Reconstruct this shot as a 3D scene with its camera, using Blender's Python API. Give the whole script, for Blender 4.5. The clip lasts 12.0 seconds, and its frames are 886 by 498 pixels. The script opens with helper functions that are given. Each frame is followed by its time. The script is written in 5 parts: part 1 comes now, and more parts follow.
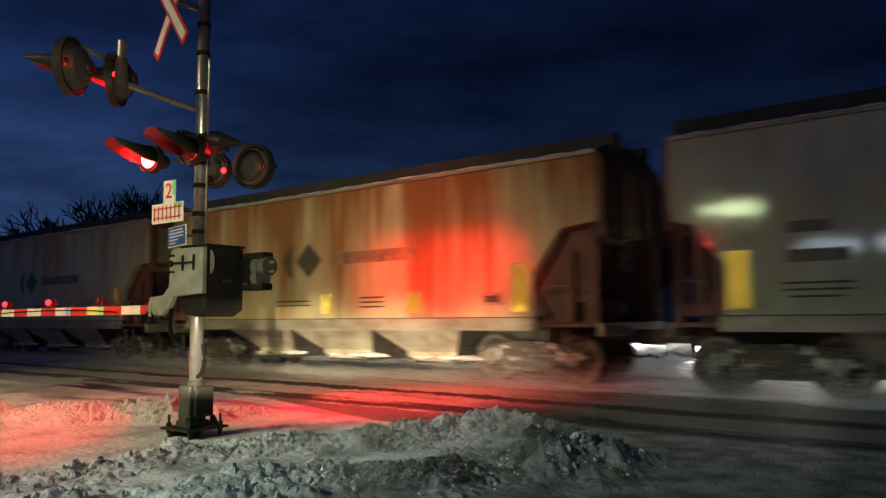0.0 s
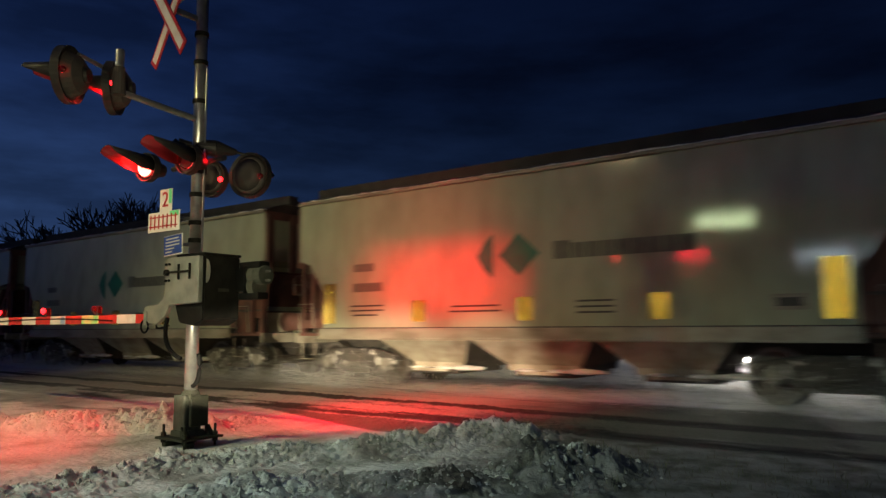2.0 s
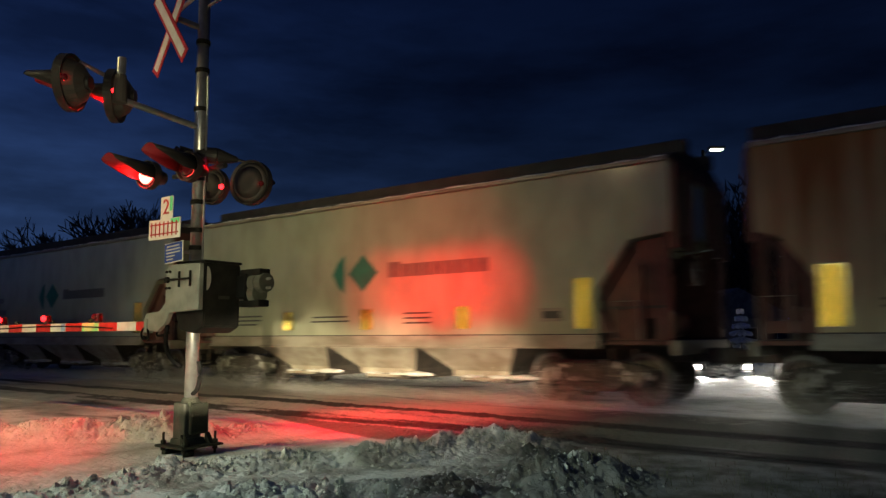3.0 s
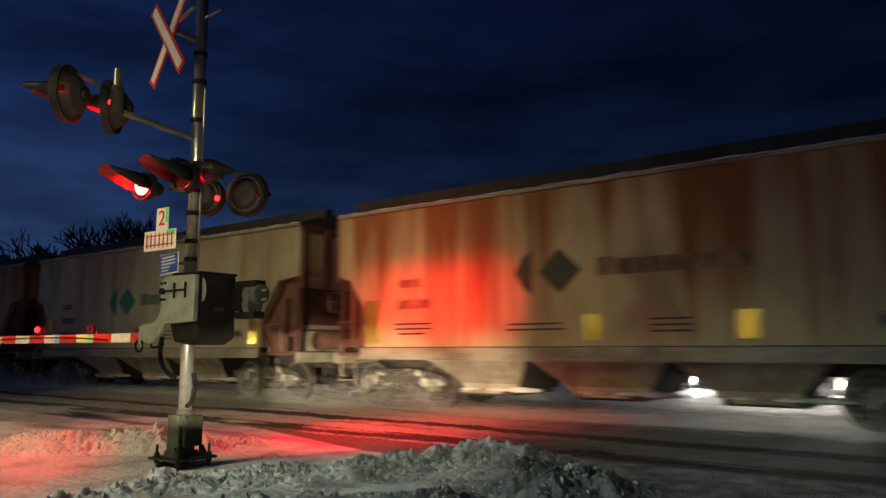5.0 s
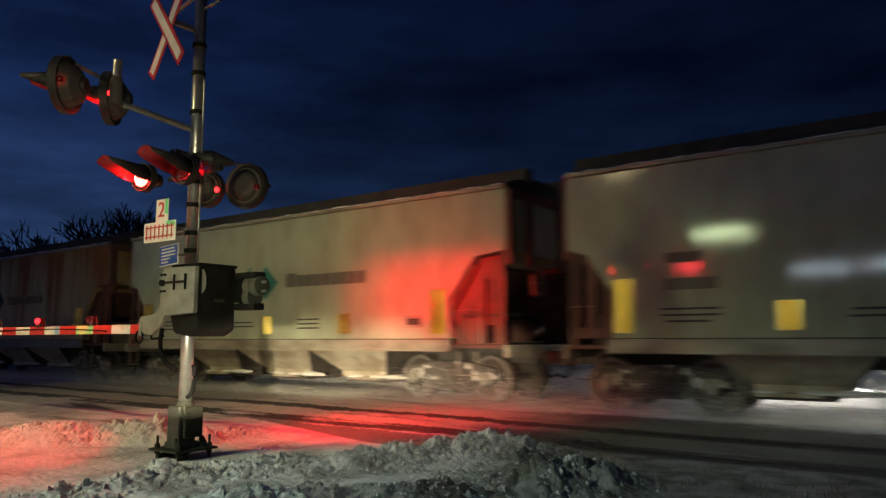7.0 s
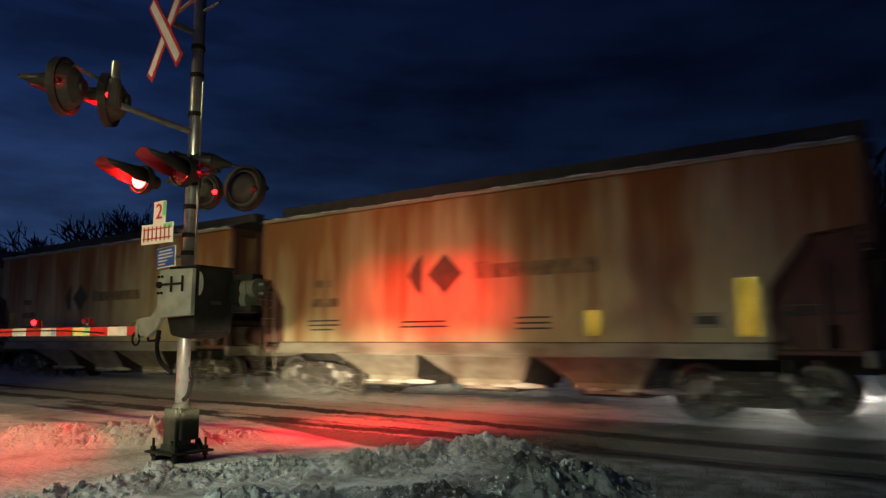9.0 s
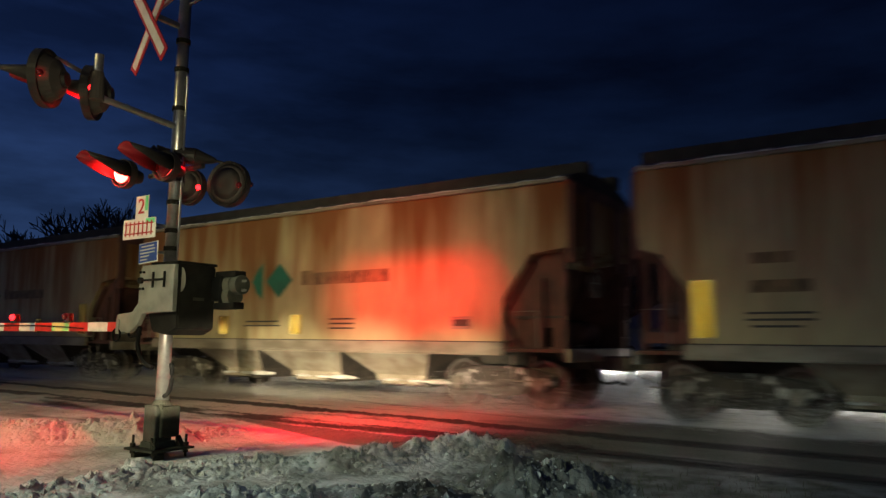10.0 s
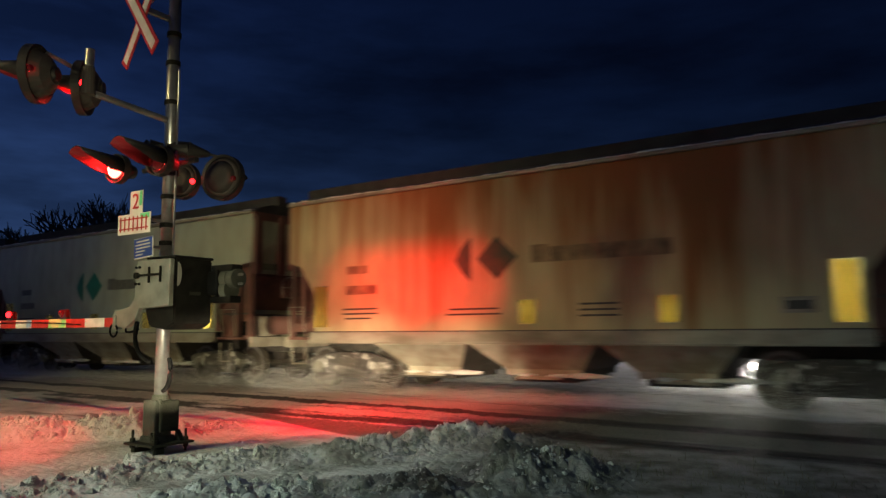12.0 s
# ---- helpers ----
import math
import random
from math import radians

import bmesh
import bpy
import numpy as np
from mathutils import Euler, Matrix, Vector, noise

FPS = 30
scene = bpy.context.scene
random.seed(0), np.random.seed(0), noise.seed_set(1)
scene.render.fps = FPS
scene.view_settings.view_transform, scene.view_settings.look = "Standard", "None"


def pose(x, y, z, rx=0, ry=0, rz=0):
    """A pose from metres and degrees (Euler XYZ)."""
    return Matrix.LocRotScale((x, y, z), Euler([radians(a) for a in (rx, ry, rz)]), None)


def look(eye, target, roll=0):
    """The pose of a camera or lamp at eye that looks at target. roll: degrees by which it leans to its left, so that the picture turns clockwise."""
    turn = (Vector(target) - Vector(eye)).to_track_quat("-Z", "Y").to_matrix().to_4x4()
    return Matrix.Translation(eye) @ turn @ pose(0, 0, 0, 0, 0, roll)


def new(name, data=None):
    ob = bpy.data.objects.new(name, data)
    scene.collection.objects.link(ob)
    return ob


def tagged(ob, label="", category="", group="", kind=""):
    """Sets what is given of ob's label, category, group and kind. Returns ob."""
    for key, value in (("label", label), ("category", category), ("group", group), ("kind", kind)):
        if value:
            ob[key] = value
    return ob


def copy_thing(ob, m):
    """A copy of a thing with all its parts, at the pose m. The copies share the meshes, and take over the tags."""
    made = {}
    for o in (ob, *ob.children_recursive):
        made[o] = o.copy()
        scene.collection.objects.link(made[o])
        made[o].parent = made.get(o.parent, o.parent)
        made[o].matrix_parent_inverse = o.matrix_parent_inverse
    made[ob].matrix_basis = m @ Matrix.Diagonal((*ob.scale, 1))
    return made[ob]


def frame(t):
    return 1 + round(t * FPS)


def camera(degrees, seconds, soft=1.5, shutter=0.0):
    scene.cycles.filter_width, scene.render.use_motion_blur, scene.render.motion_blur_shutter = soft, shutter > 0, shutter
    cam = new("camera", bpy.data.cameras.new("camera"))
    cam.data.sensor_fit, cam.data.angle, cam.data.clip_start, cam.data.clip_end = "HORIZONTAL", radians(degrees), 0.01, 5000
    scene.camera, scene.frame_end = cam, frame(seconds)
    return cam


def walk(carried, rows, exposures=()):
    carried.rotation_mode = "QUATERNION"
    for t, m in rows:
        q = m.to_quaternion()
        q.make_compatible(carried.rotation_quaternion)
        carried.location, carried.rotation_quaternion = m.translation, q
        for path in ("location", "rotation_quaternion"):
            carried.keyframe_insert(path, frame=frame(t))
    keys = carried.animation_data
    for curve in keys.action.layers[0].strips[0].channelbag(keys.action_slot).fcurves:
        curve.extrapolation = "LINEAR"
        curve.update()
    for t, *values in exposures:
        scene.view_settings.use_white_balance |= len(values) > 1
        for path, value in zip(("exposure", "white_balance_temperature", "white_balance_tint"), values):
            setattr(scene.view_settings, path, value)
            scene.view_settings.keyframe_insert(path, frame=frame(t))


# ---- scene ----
# ------------------------------------------------------------ camera
cam = camera(64.0, 12.0, soft=1.4, shutter=0.3)
EYE = (0.0, 0.0, 1.27)
CAMERA_ROWS = [
    (0.0, 0.085, 5.456, 0.524), (0.5, -0.016, 5.460, 0.429), (1.0, -0.114, 5.722, 0.484),
    (1.5, -0.239, 5.976, 0.435), (2.0, -0.207, 6.224, 0.369), (2.5, -0.129, 6.451, 0.321),
    (3.0, -0.163, 6.827, 0.348), (5.0, -0.505, 7.788, 0.256), (5.5, -0.352, 7.511, 0.283),
    (6.0, -0.354, 7.340, 0.244), (6.5, -0.477, 7.208, 0.215), (7.0, -0.527, 7.135, 0.194),
    (9.0, -0.749, 7.400, -0.061), (9.5, -1.572, 7.396, -0.275), (10.0, -2.074, 7.311, -0.588),
    (10.5, -2.137, 7.242, -0.496), (11.0, -2.318, 7.013, -0.171), (11.5, -2.427, 6.738, 0.086),
    (12.0, -2.275, 6.507, 0.406)]
walk(cam, [(t, pose(*EYE, 90 + pitch, roll, yaw)) for t, yaw, pitch, roll in CAMERA_ROWS],
     exposures=((0.0, 0.25), (0.3, 0.0), (12.0, 0.0)))

# ------------------------------------------------------------ the plan
# The tracks run along D (the way the train goes); N points from the camera across them.
YAW = 53.8255
TRACK_TURN = 90 + YAW
D = Vector((-math.sin(radians(YAW)), math.cos(radians(YAW)), 0))
N = Vector((math.cos(radians(YAW)), math.sin(radians(YAW)), 0))
FAR_TRACK, NEAR_TRACK = 13.1, 8.65        # distances of the two track centres from the camera
CAR_PITCH, SPEED, SLOWING, FIRST = 13.96, 18.284, -0.0115, -2.406   # metres and seconds; the place of car 0 at the start
# offsets fitted so the cars line up in the camera's view: seconds, metres
VIEW_OFFSETS = ((0.0, 0.14), (0.5, 0.46), (1.0, 0.10), (1.5, -0.03), (2.0, 0.24), (2.5, -0.05), (3.0, -0.10), (5.0, 0.09), (5.5, 0.09), (6.0, -0.14),
        (6.5, 0.08), (7.0, 0.07), (9.0, -0.14), (9.5, 0.08), (10.0, 0.02), (10.5, -0.13), (11.0, 0.14), (11.5, 0.16), (12.0, -0.06))
MAST = Vector((-2.74, 7.9, 0.0))


def place(s, n, z=0.0):
    """The world place s metres along the tracks and n metres across them."""
    return D * s + N * n + Vector((0, 0, z))


# ------------------------------------------------------------ world and lights
world = bpy.data.worlds.new("dusk")
scene.world = world
world.use_nodes = True
wn, wl = world.node_tree.nodes, world.node_tree.links
bg = wn["Background"]
bg.inputs["Strength"].default_value = 1.2
tc = wn.new("ShaderNodeTexCoord")
sep = wn.new("ShaderNodeSeparateXYZ")
wl.new(tc.outputs["Generated"], sep.inputs[0])
ramp = wn.new("ShaderNodeValToRGB")
ramp.color_ramp.elements[0].position, ramp.color_ramp.elements[0].color = 0.0, (0.0058, 0.0118, 0.032, 1)
ramp.color_ramp.elements[1].position, ramp.color_ramp.elements[1].color = 1.0, (0.002, 0.004, 0.022, 1)
for at, col in ((0.15, (0.0066, 0.0148, 0.0415, 1)), (0.30, (0.0026, 0.0064, 0.0225, 1)), (0.42, (0.0018, 0.0045, 0.0175, 1))):
    e = ramp.color_ramp.elements.new(at)
    e.color = col
wl.new(sep.outputs["Z"], ramp.inputs[0])
# a paler glow low in the west, to the side the train goes
west = wn.new("ShaderNodeMapRange")
west.inputs["From Min"].default_value, west.inputs["From Max"].default_value = 0.10, -0.62
west.inputs["To Min"].default_value, west.inputs["To Max"].default_value = 0.72, 2.6
west.interpolation_type = "SMOOTHSTEP"
wl.new(sep.outputs["X"], west.inputs["Value"])
low = wn.new("ShaderNodeMath")
low.operation = "MULTIPLY"
stretch = wn.new("ShaderNodeMapping")
stretch.inputs["Scale"].default_value = (1.4, 1.4, 5.5)
stretch.inputs["Rotation"].default_value = (0.25, 0.18, 0.0)
wl.new(tc.outputs["Generated"], stretch.inputs[0])
cloud = wn.new("ShaderNodeTexNoise")
cloud.inputs["Scale"].default_value, cloud.inputs["Detail"].default_value, cloud.inputs["Roughness"].default_value = 2.6, 7, 0.56
wl.new(stretch.outputs[0], cloud.inputs["Vector"])
cr = wn.new("ShaderNodeMapRange")
cr.inputs["From Min"].default_value, cr.inputs["From Max"].default_value = 0.34, 0.70
cr.inputs["To Min"].default_value, cr.inputs["To Max"].default_value = 0.60, 1.55
wl.new(cloud.outputs["Fac"], cr.inputs["Value"])
east = wn.new("ShaderNodeMapRange")
east.inputs["From Min"].default_value, east.inputs["From Max"].default_value = -0.02, 0.42
east.inputs["To Min"].default_value, east.inputs["To Max"].default_value = 1.0, 0.75
wl.new(sep.outputs["X"], east.inputs["Value"])
sides = wn.new("ShaderNodeMath")
sides.operation = "MULTIPLY"
wl.new(west.outputs[0], sides.inputs[0])
wl.new(east.outputs[0], sides.inputs[1])
wl.new(sides.outputs[0], low.inputs[0])
wl.new(cr.outputs[0], low.inputs[1])
mul = wn.new("ShaderNodeVectorMath")
mul.operation = "SCALE"
wl.new(ramp.outputs[0], mul.inputs[0])
wl.new(low.outputs[0], mul.inputs["Scale"])
wl.new(mul.outputs[0], bg.inputs["Color"])


def lamp(name, kind, at, to, watts, colour, size=0.1, angle=60, blend=0.5):
    data = bpy.data.lights.new(name, kind)
    data.energy, data.color = watts, colour
    if kind == "AREA":
        data.size = size
    else:
        data.shadow_soft_size = size
    if kind == "SPOT":
        data.spot_size, data.spot_blend = radians(angle), blend
    ob = new(name, data)
    ob.matrix_world = look(at, to)
    return ob


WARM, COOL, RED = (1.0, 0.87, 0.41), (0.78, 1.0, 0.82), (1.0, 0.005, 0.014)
# unseen lamp on the line of the mast's shadow, raised clear of reflections
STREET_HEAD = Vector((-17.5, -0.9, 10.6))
SNOW_LAMP_HEAD = Vector((-9.0, 0.5, 5.5))
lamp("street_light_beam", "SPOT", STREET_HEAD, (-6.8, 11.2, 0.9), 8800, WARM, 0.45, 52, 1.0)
# unseen cool lamp, added to light the snow in front
lamp("yard_light_beam", "SPOT", SNOW_LAMP_HEAD, (-0.3, 6.5, 0), 2000, COOL, 0.16, 36, 1.0)
# narrow beams of an unseen car behind the camera, aimed low at the train
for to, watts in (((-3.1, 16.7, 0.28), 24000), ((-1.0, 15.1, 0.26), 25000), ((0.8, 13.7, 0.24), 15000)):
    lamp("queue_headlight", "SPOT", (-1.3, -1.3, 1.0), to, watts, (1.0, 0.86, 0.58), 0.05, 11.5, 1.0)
# wider beams of the same unseen car, added to brighten sides and ends
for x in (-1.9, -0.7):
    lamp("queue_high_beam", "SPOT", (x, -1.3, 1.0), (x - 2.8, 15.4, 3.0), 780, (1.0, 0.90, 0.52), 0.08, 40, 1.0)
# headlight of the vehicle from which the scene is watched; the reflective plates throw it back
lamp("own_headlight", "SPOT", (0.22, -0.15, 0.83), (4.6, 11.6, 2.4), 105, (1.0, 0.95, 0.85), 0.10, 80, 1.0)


# ------------------------------------------------------------ materials
def material(name, colour, rough=0.6, metal=0.0, second=None, scale=6.0, mix=(0.4, 0.65), bump=0.0, bump_scale=40.0,
             emit=None, strength=0.0, per_object=0.0, stretch=(1, 1, 1), coat=0.0):
    """A procedural surface: two colours mixed by noise at two scales, and a fine relief."""
    m = bpy.data.materials.new(name)
    m.use_nodes = True
    nt, nd, lk = m.node_tree, m.node_tree.nodes, m.node_tree.links
    b = nd["Principled BSDF"]
    b.inputs["Roughness"].default_value, b.inputs["Metallic"].default_value = rough, metal
    b.inputs["Coat Weight"].default_value = coat
    tco = nd.new("ShaderNodeTexCoord")
    mp = nd.new("ShaderNodeMapping")
    mp.inputs["Scale"].default_value = stretch
    lk.new(tco.outputs["Object"], mp.inputs[0])
    no = nd.new("ShaderNodeTexNoise")
    no.inputs["Scale"].default_value, no.inputs["Detail"].default_value = scale, 6
    lk.new(mp.outputs[0], no.inputs["Vector"])
    rp = nd.new("ShaderNodeMapRange")
    rp.inputs["From Min"].default_value, rp.inputs["From Max"].default_value = mix
    lk.new(no.outputs["Fac"], rp.inputs["Value"])
    mx = nd.new("ShaderNodeMix")
    mx.data_type = "RGBA"
    mx.inputs["A"].default_value = (*colour, 1)
    mx.inputs["B"].default_value = (*(second or tuple(c * 0.75 for c in colour)), 1)
    lk.new(rp.outputs[0], mx.inputs["Factor"])
    out = mx.outputs["Result"]
    if per_object:
        oi = nd.new("ShaderNodeObjectInfo")
        hs = nd.new("ShaderNodeHueSaturation")
        mr = nd.new("ShaderNodeMapRange")
        mr.inputs["To Min"].default_value, mr.inputs["To Max"].default_value = 1 - per_object, 1 + per_object
        lk.new(oi.outputs["Random"], mr.inputs["Value"])
        lk.new(mr.outputs[0], hs.inputs["Value"])
        lk.new(out, hs.inputs["Color"])
        out = hs.outputs[0]
    lk.new(out, b.inputs["Base Color"])
    if bump:
        n2 = nd.new("ShaderNodeTexNoise")
        n2.inputs["Scale"].default_value, n2.inputs["Detail"].default_value = bump_scale, 5
        lk.new(mp.outputs[0], n2.inputs["Vector"])
        bp = nd.new("ShaderNodeBump")
        bp.inputs["Strength"].default_value, bp.inputs["Distance"].default_value = bump, 0.02
        lk.new(n2.outputs["Fac"], bp.inputs["Height"])
        lk.new(bp.outputs[0], b.inputs["Normal"])
    if emit:
        b.inputs["Emission Color"].default_value = (*emit, 1)
        b.inputs["Emission Strength"].default_value = strength
    return m


def body_material(name, colour, rust, amount, rough):
    """Painted hopper side: weld seams, dust, and rust that runs down in streaks from the roof."""
    m = bpy.data.materials.new(name)
    m.use_nodes = True
    nd, lk = m.node_tree.nodes, m.node_tree.links
    b = nd["Principled BSDF"]
    tco = nd.new("ShaderNodeTexCoord")
    oi = nd.new("ShaderNodeObjectInfo")
    off = nd.new("ShaderNodeVectorMath")
    off.operation = "MULTIPLY_ADD"
    off.inputs[1].default_value = (37.0, 11.0, 5.0)
    comb = nd.new("ShaderNodeCombineXYZ")
    for i in range(3):
        lk.new(oi.outputs["Random"], comb.inputs[i])
    lk.new(comb.outputs[0], off.inputs[0])
    lk.new(tco.outputs["Object"], off.inputs[2])

    def noise_at(scale, sx, sz, detail=5):
        mp = nd.new("ShaderNodeMapping")
        mp.inputs["Scale"].default_value = (sx, sx, sz)
        lk.new(off.outputs[0], mp.inputs[0])
        no = nd.new("ShaderNodeTexNoise")
        no.inputs["Scale"].default_value, no.inputs["Detail"].default_value = scale, detail
        lk.new(mp.outputs[0], no.inputs["Vector"])
        return no.outputs["Fac"]

    def math_node(op, a, c):
        n = nd.new("ShaderNodeMath")
        n.operation = op
        for i, v in enumerate((a, c)):
            if hasattr(v, "is_linked"):
                lk.new(v, n.inputs[i])
            else:
                n.inputs[i].default_value = v
        return n.outputs[0]

    sp = nd.new("ShaderNodeSeparateXYZ")
    lk.new(tco.outputs["Object"], sp.inputs[0])
    height = nd.new("ShaderNodeMapRange")          # streaks thin out on their way down
    height.inputs["From Min"].default_value, height.inputs["From Max"].default_value = 1.0, 4.3
    height.inputs["To Min"].default_value, height.inputs["To Max"].default_value = -0.13, 0.10
    lk.new(sp.outputs["Z"], height.inputs["Value"])
    wide = noise_at(1.0, 1.0, 0.10, 4)
    fine = noise_at(4.2, 1.0, 0.06, 6)
    both = math_node("ADD", math_node("MULTIPLY", wide, 0.62), math_node("MULTIPLY", fine, 0.38))
    streak = nd.new("ShaderNodeMapRange")
    streak.inputs["From Min"].default_value, streak.inputs["From Max"].default_value = 0.60 - 0.16 * amount, 0.72 - 0.12 * amount
    streak.inputs["To Max"].default_value = 0.92
    lk.new(math_node("ADD", both, height.outputs[0]), streak.inputs["Value"])
    grime = nd.new("ShaderNodeMapRange")
    grime.inputs["From Min"].default_value, grime.inputs["From Max"].default_value = 0.42, 0.75
    grime.inputs["To Max"].default_value = 0.55
    lk.new(noise_at(2.2, 1.0, 0.5, 8), grime.inputs["Value"])
    m1 = nd.new("ShaderNodeMix")
    m1.data_type = "RGBA"
    m1.inputs["A"].default_value = (*colour, 1)
    m1.inputs["B"].default_value = (*[c * 0.55 for c in colour], 1)
    lk.new(grime.outputs[0], m1.inputs["Factor"])
    m2 = nd.new("ShaderNodeMix")
    m2.data_type = "RGBA"
    m2.inputs["B"].default_value = (*rust, 1)
    lk.new(m1.outputs["Result"], m2.inputs["A"])
    lk.new(math_node("MULTIPLY", streak.outputs[0], min(1.0, amount)), m2.inputs["Factor"])
    lk.new(m2.outputs["Result"], b.inputs["Base Color"])
    rr = nd.new("ShaderNodeMapRange")
    rr.inputs["To Min"].default_value, rr.inputs["To Max"].default_value = rough, min(1, rough + 0.35)
    lk.new(math_node("MULTIPLY", streak.outputs[0], min(1.0, amount)), rr.inputs["Value"])
    lk.new(rr.outputs[0], b.inputs["Roughness"])
    # weld seams every 1.55 m and gentle dents in the sheet
    wave = nd.new("ShaderNodeMath")
    wave.operation = "PINGPONG"
    wave.inputs[1].default_value = 0.775
    lk.new(sp.outputs["X"], wave.inputs[0])
    seam = nd.new("ShaderNodeMapRange")
    seam.inputs["From Min"].default_value, seam.inputs["From Max"].default_value = 0.0, 0.03
    lk.new(wave.outputs[0], seam.inputs["Value"])
    relief = math_node("ADD", math_node("MULTIPLY", seam.outputs[0], 0.25), noise_at(0.9, 1.0, 1.0, 2))
    bp = nd.new("ShaderNodeBump")
    bp.inputs["Strength"].default_value, bp.inputs["Distance"].default_value = 0.16, 0.02
    lk.new(relief, bp.inputs["Height"])
    lk.new(bp.outputs[0], b.inputs["Normal"])
    return m


CLEAN = body_material("paint_clean", (0.34, 0.355, 0.25), (0.13, 0.075, 0.03), 0.12, 0.075)
MILD = body_material("paint_dusty", (0.37, 0.33, 0.22), (0.17, 0.075, 0.022), 0.60, 0.42)
RUSTY = body_material("paint_rusty", (0.42, 0.35, 0.19), (0.20, 0.072, 0.016), 1.05, 0.55)
ROOF = material("roof_paint", (0.040, 0.036, 0.032), 0.8, second=(0.022, 0.019, 0.017), scale=3)
SILL = material("sill_paint", (0.29, 0.26, 0.20), 0.5, second=(0.17, 0.14, 0.10), scale=3, stretch=(0.4, 1, 1))
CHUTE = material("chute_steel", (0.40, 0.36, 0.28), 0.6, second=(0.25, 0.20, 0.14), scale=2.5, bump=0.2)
UNDER = material("under_steel", (0.075, 0.062, 0.05), 0.7, second=(0.035, 0.03, 0.026), scale=5, bump=0.3)
FROSTED = material("snow_caked_steel", (0.055, 0.047, 0.040), 0.75, second=(0.55, 0.53, 0.49), scale=5.5, mix=(0.54, 0.66), bump=0.5)
END_RUST = material("end_steel", (0.15, 0.062, 0.045), 0.75, second=(0.075, 0.038, 0.030), scale=2.2, bump=0.2)
# dark colour that stands for shade in the gaps between outlet hoppers
SLOPE_SHADE = material("slope_shade", (0.060, 0.048, 0.038), 0.8, second=(0.030, 0.025, 0.021), scale=3, bump=0.2)
CAKED = material("caked_snow", (0.72, 0.71, 0.68), 0.85, second=(0.50, 0.48, 0.45), scale=5, bump=0.6, bump_scale=14)
WHEEL = material("wheel_steel", (0.11, 0.09, 0.07), 0.5, 0.6, second=(0.05, 0.04, 0.035), scale=9)
WHEEL_RIM = material("wheel_rim", (0.20, 0.18, 0.16), 0.5, 0.5, scale=12)
BEARING = material("bearing_cap", (0.26, 0.24, 0.20), 0.45, 0.3, scale=10)
YELLOW = material("yellow_reflective", (1.0, 0.89, 0.44), 0.18, 1.0, second=(0.97, 0.85, 0.40), scale=3)
GREEN = material("green_mark", (0.008, 0.150, 0.100), 0.65, second=(0.015, 0.115, 0.08), scale=4)
FADED = material("faded_mark", (0.035, 0.060, 0.042), 0.75, second=(0.075, 0.060, 0.035), scale=4)
FADED_WORD = material("faded_word", (0.25, 0.175, 0.09), 0.75, second=(0.12, 0.085, 0.047), scale=4)
WORD_GREY = material("word_grey", (0.125, 0.125, 0.095), 0.6, second=(0.085, 0.085, 0.065), scale=9, mix=(0.3, 0.7))
BLACK_MARK = material("black_mark", (0.05, 0.046, 0.04), 0.65, scale=6)
PALE_MARK = material("pale_mark", (0.55, 0.54, 0.48), 0.5, scale=6)
STEEL = material("galvanised", (0.40, 0.41, 0.40), 0.32, 0.85, second=(0.32, 0.32, 0.31), scale=14, bump=0.08)
GREY_PAINT = material("grey_paint", (0.22, 0.23, 0.20), 0.5, second=(0.15, 0.155, 0.135), scale=5, bump=0.1)
DARK_PAINT = material("dark_paint", (0.006, 0.006, 0.0055), 0.8, second=(0.014, 0.013, 0.011), scale=6, bump=0.1)
BASE_PAINT = material("base_paint", (0.070, 0.074, 0.058), 0.6, 0.1, second=(0.045, 0.048, 0.036), scale=9, bump=0.3)
CAST = material("cast_iron", (0.042, 0.045, 0.033), 0.6, 0.2, second=(0.035, 0.035, 0.028), scale=8, bump=0.3)
LAMP_BLACK = material("lamp_black", (0.009, 0.008, 0.008), 0.6, second=(0.018, 0.015, 0.014), scale=5)
# lamp light inside the black hoods, put into a red colour
HOOD_LAMP_RED = material("hood_lamp_red", (0.24, 0.007, 0.014), 0.5, second=(0.20, 0.006, 0.012), scale=6)
LAMP_BACK = material("lamp_back", (0.060, 0.050, 0.046), 0.75, second=(0.038, 0.032, 0.030), scale=4)
RUBBER = material("rubber", (0.005, 0.005, 0.005), 0.9)
for dull in (RUBBER, DARK_PAINT, CAST):
    dull.node_tree.nodes["Principled BSDF"].inputs["Specular IOR Level"].default_value = 0.12
SIGN_WHITE = material("sign_white", (0.80, 0.78, 0.74), 0.45, second=(0.70, 0.66, 0.60), scale=7)
SIGN_RED = material("sign_red", (0.52, 0.02, 0.018), 0.45, scale=5)
SIGN_BLUE = material("sign_blue", (0.02, 0.06, 0.30), 0.45, scale=5)
SIGN_GREEN = material("sign_painted_sheen", (0.15, 0.70, 0.30), 0.45, scale=5)
ARM_WHITE = material("arm_white", (0.78, 0.76, 0.72), 0.45, second=(0.65, 0.62, 0.58), scale=9)
ARM_RED = material("arm_red", (0.62, 0.035, 0.02), 0.45, scale=9)
LENS_DARK = material("lens_dark", (0.12, 0.006, 0.006), 0.15, coat=0.6)
LENS_LIT = material("lens_lit", (0.6, 0.02, 0.02), 0.3, emit=(1.0, 0.028, 0.022), strength=30.0)
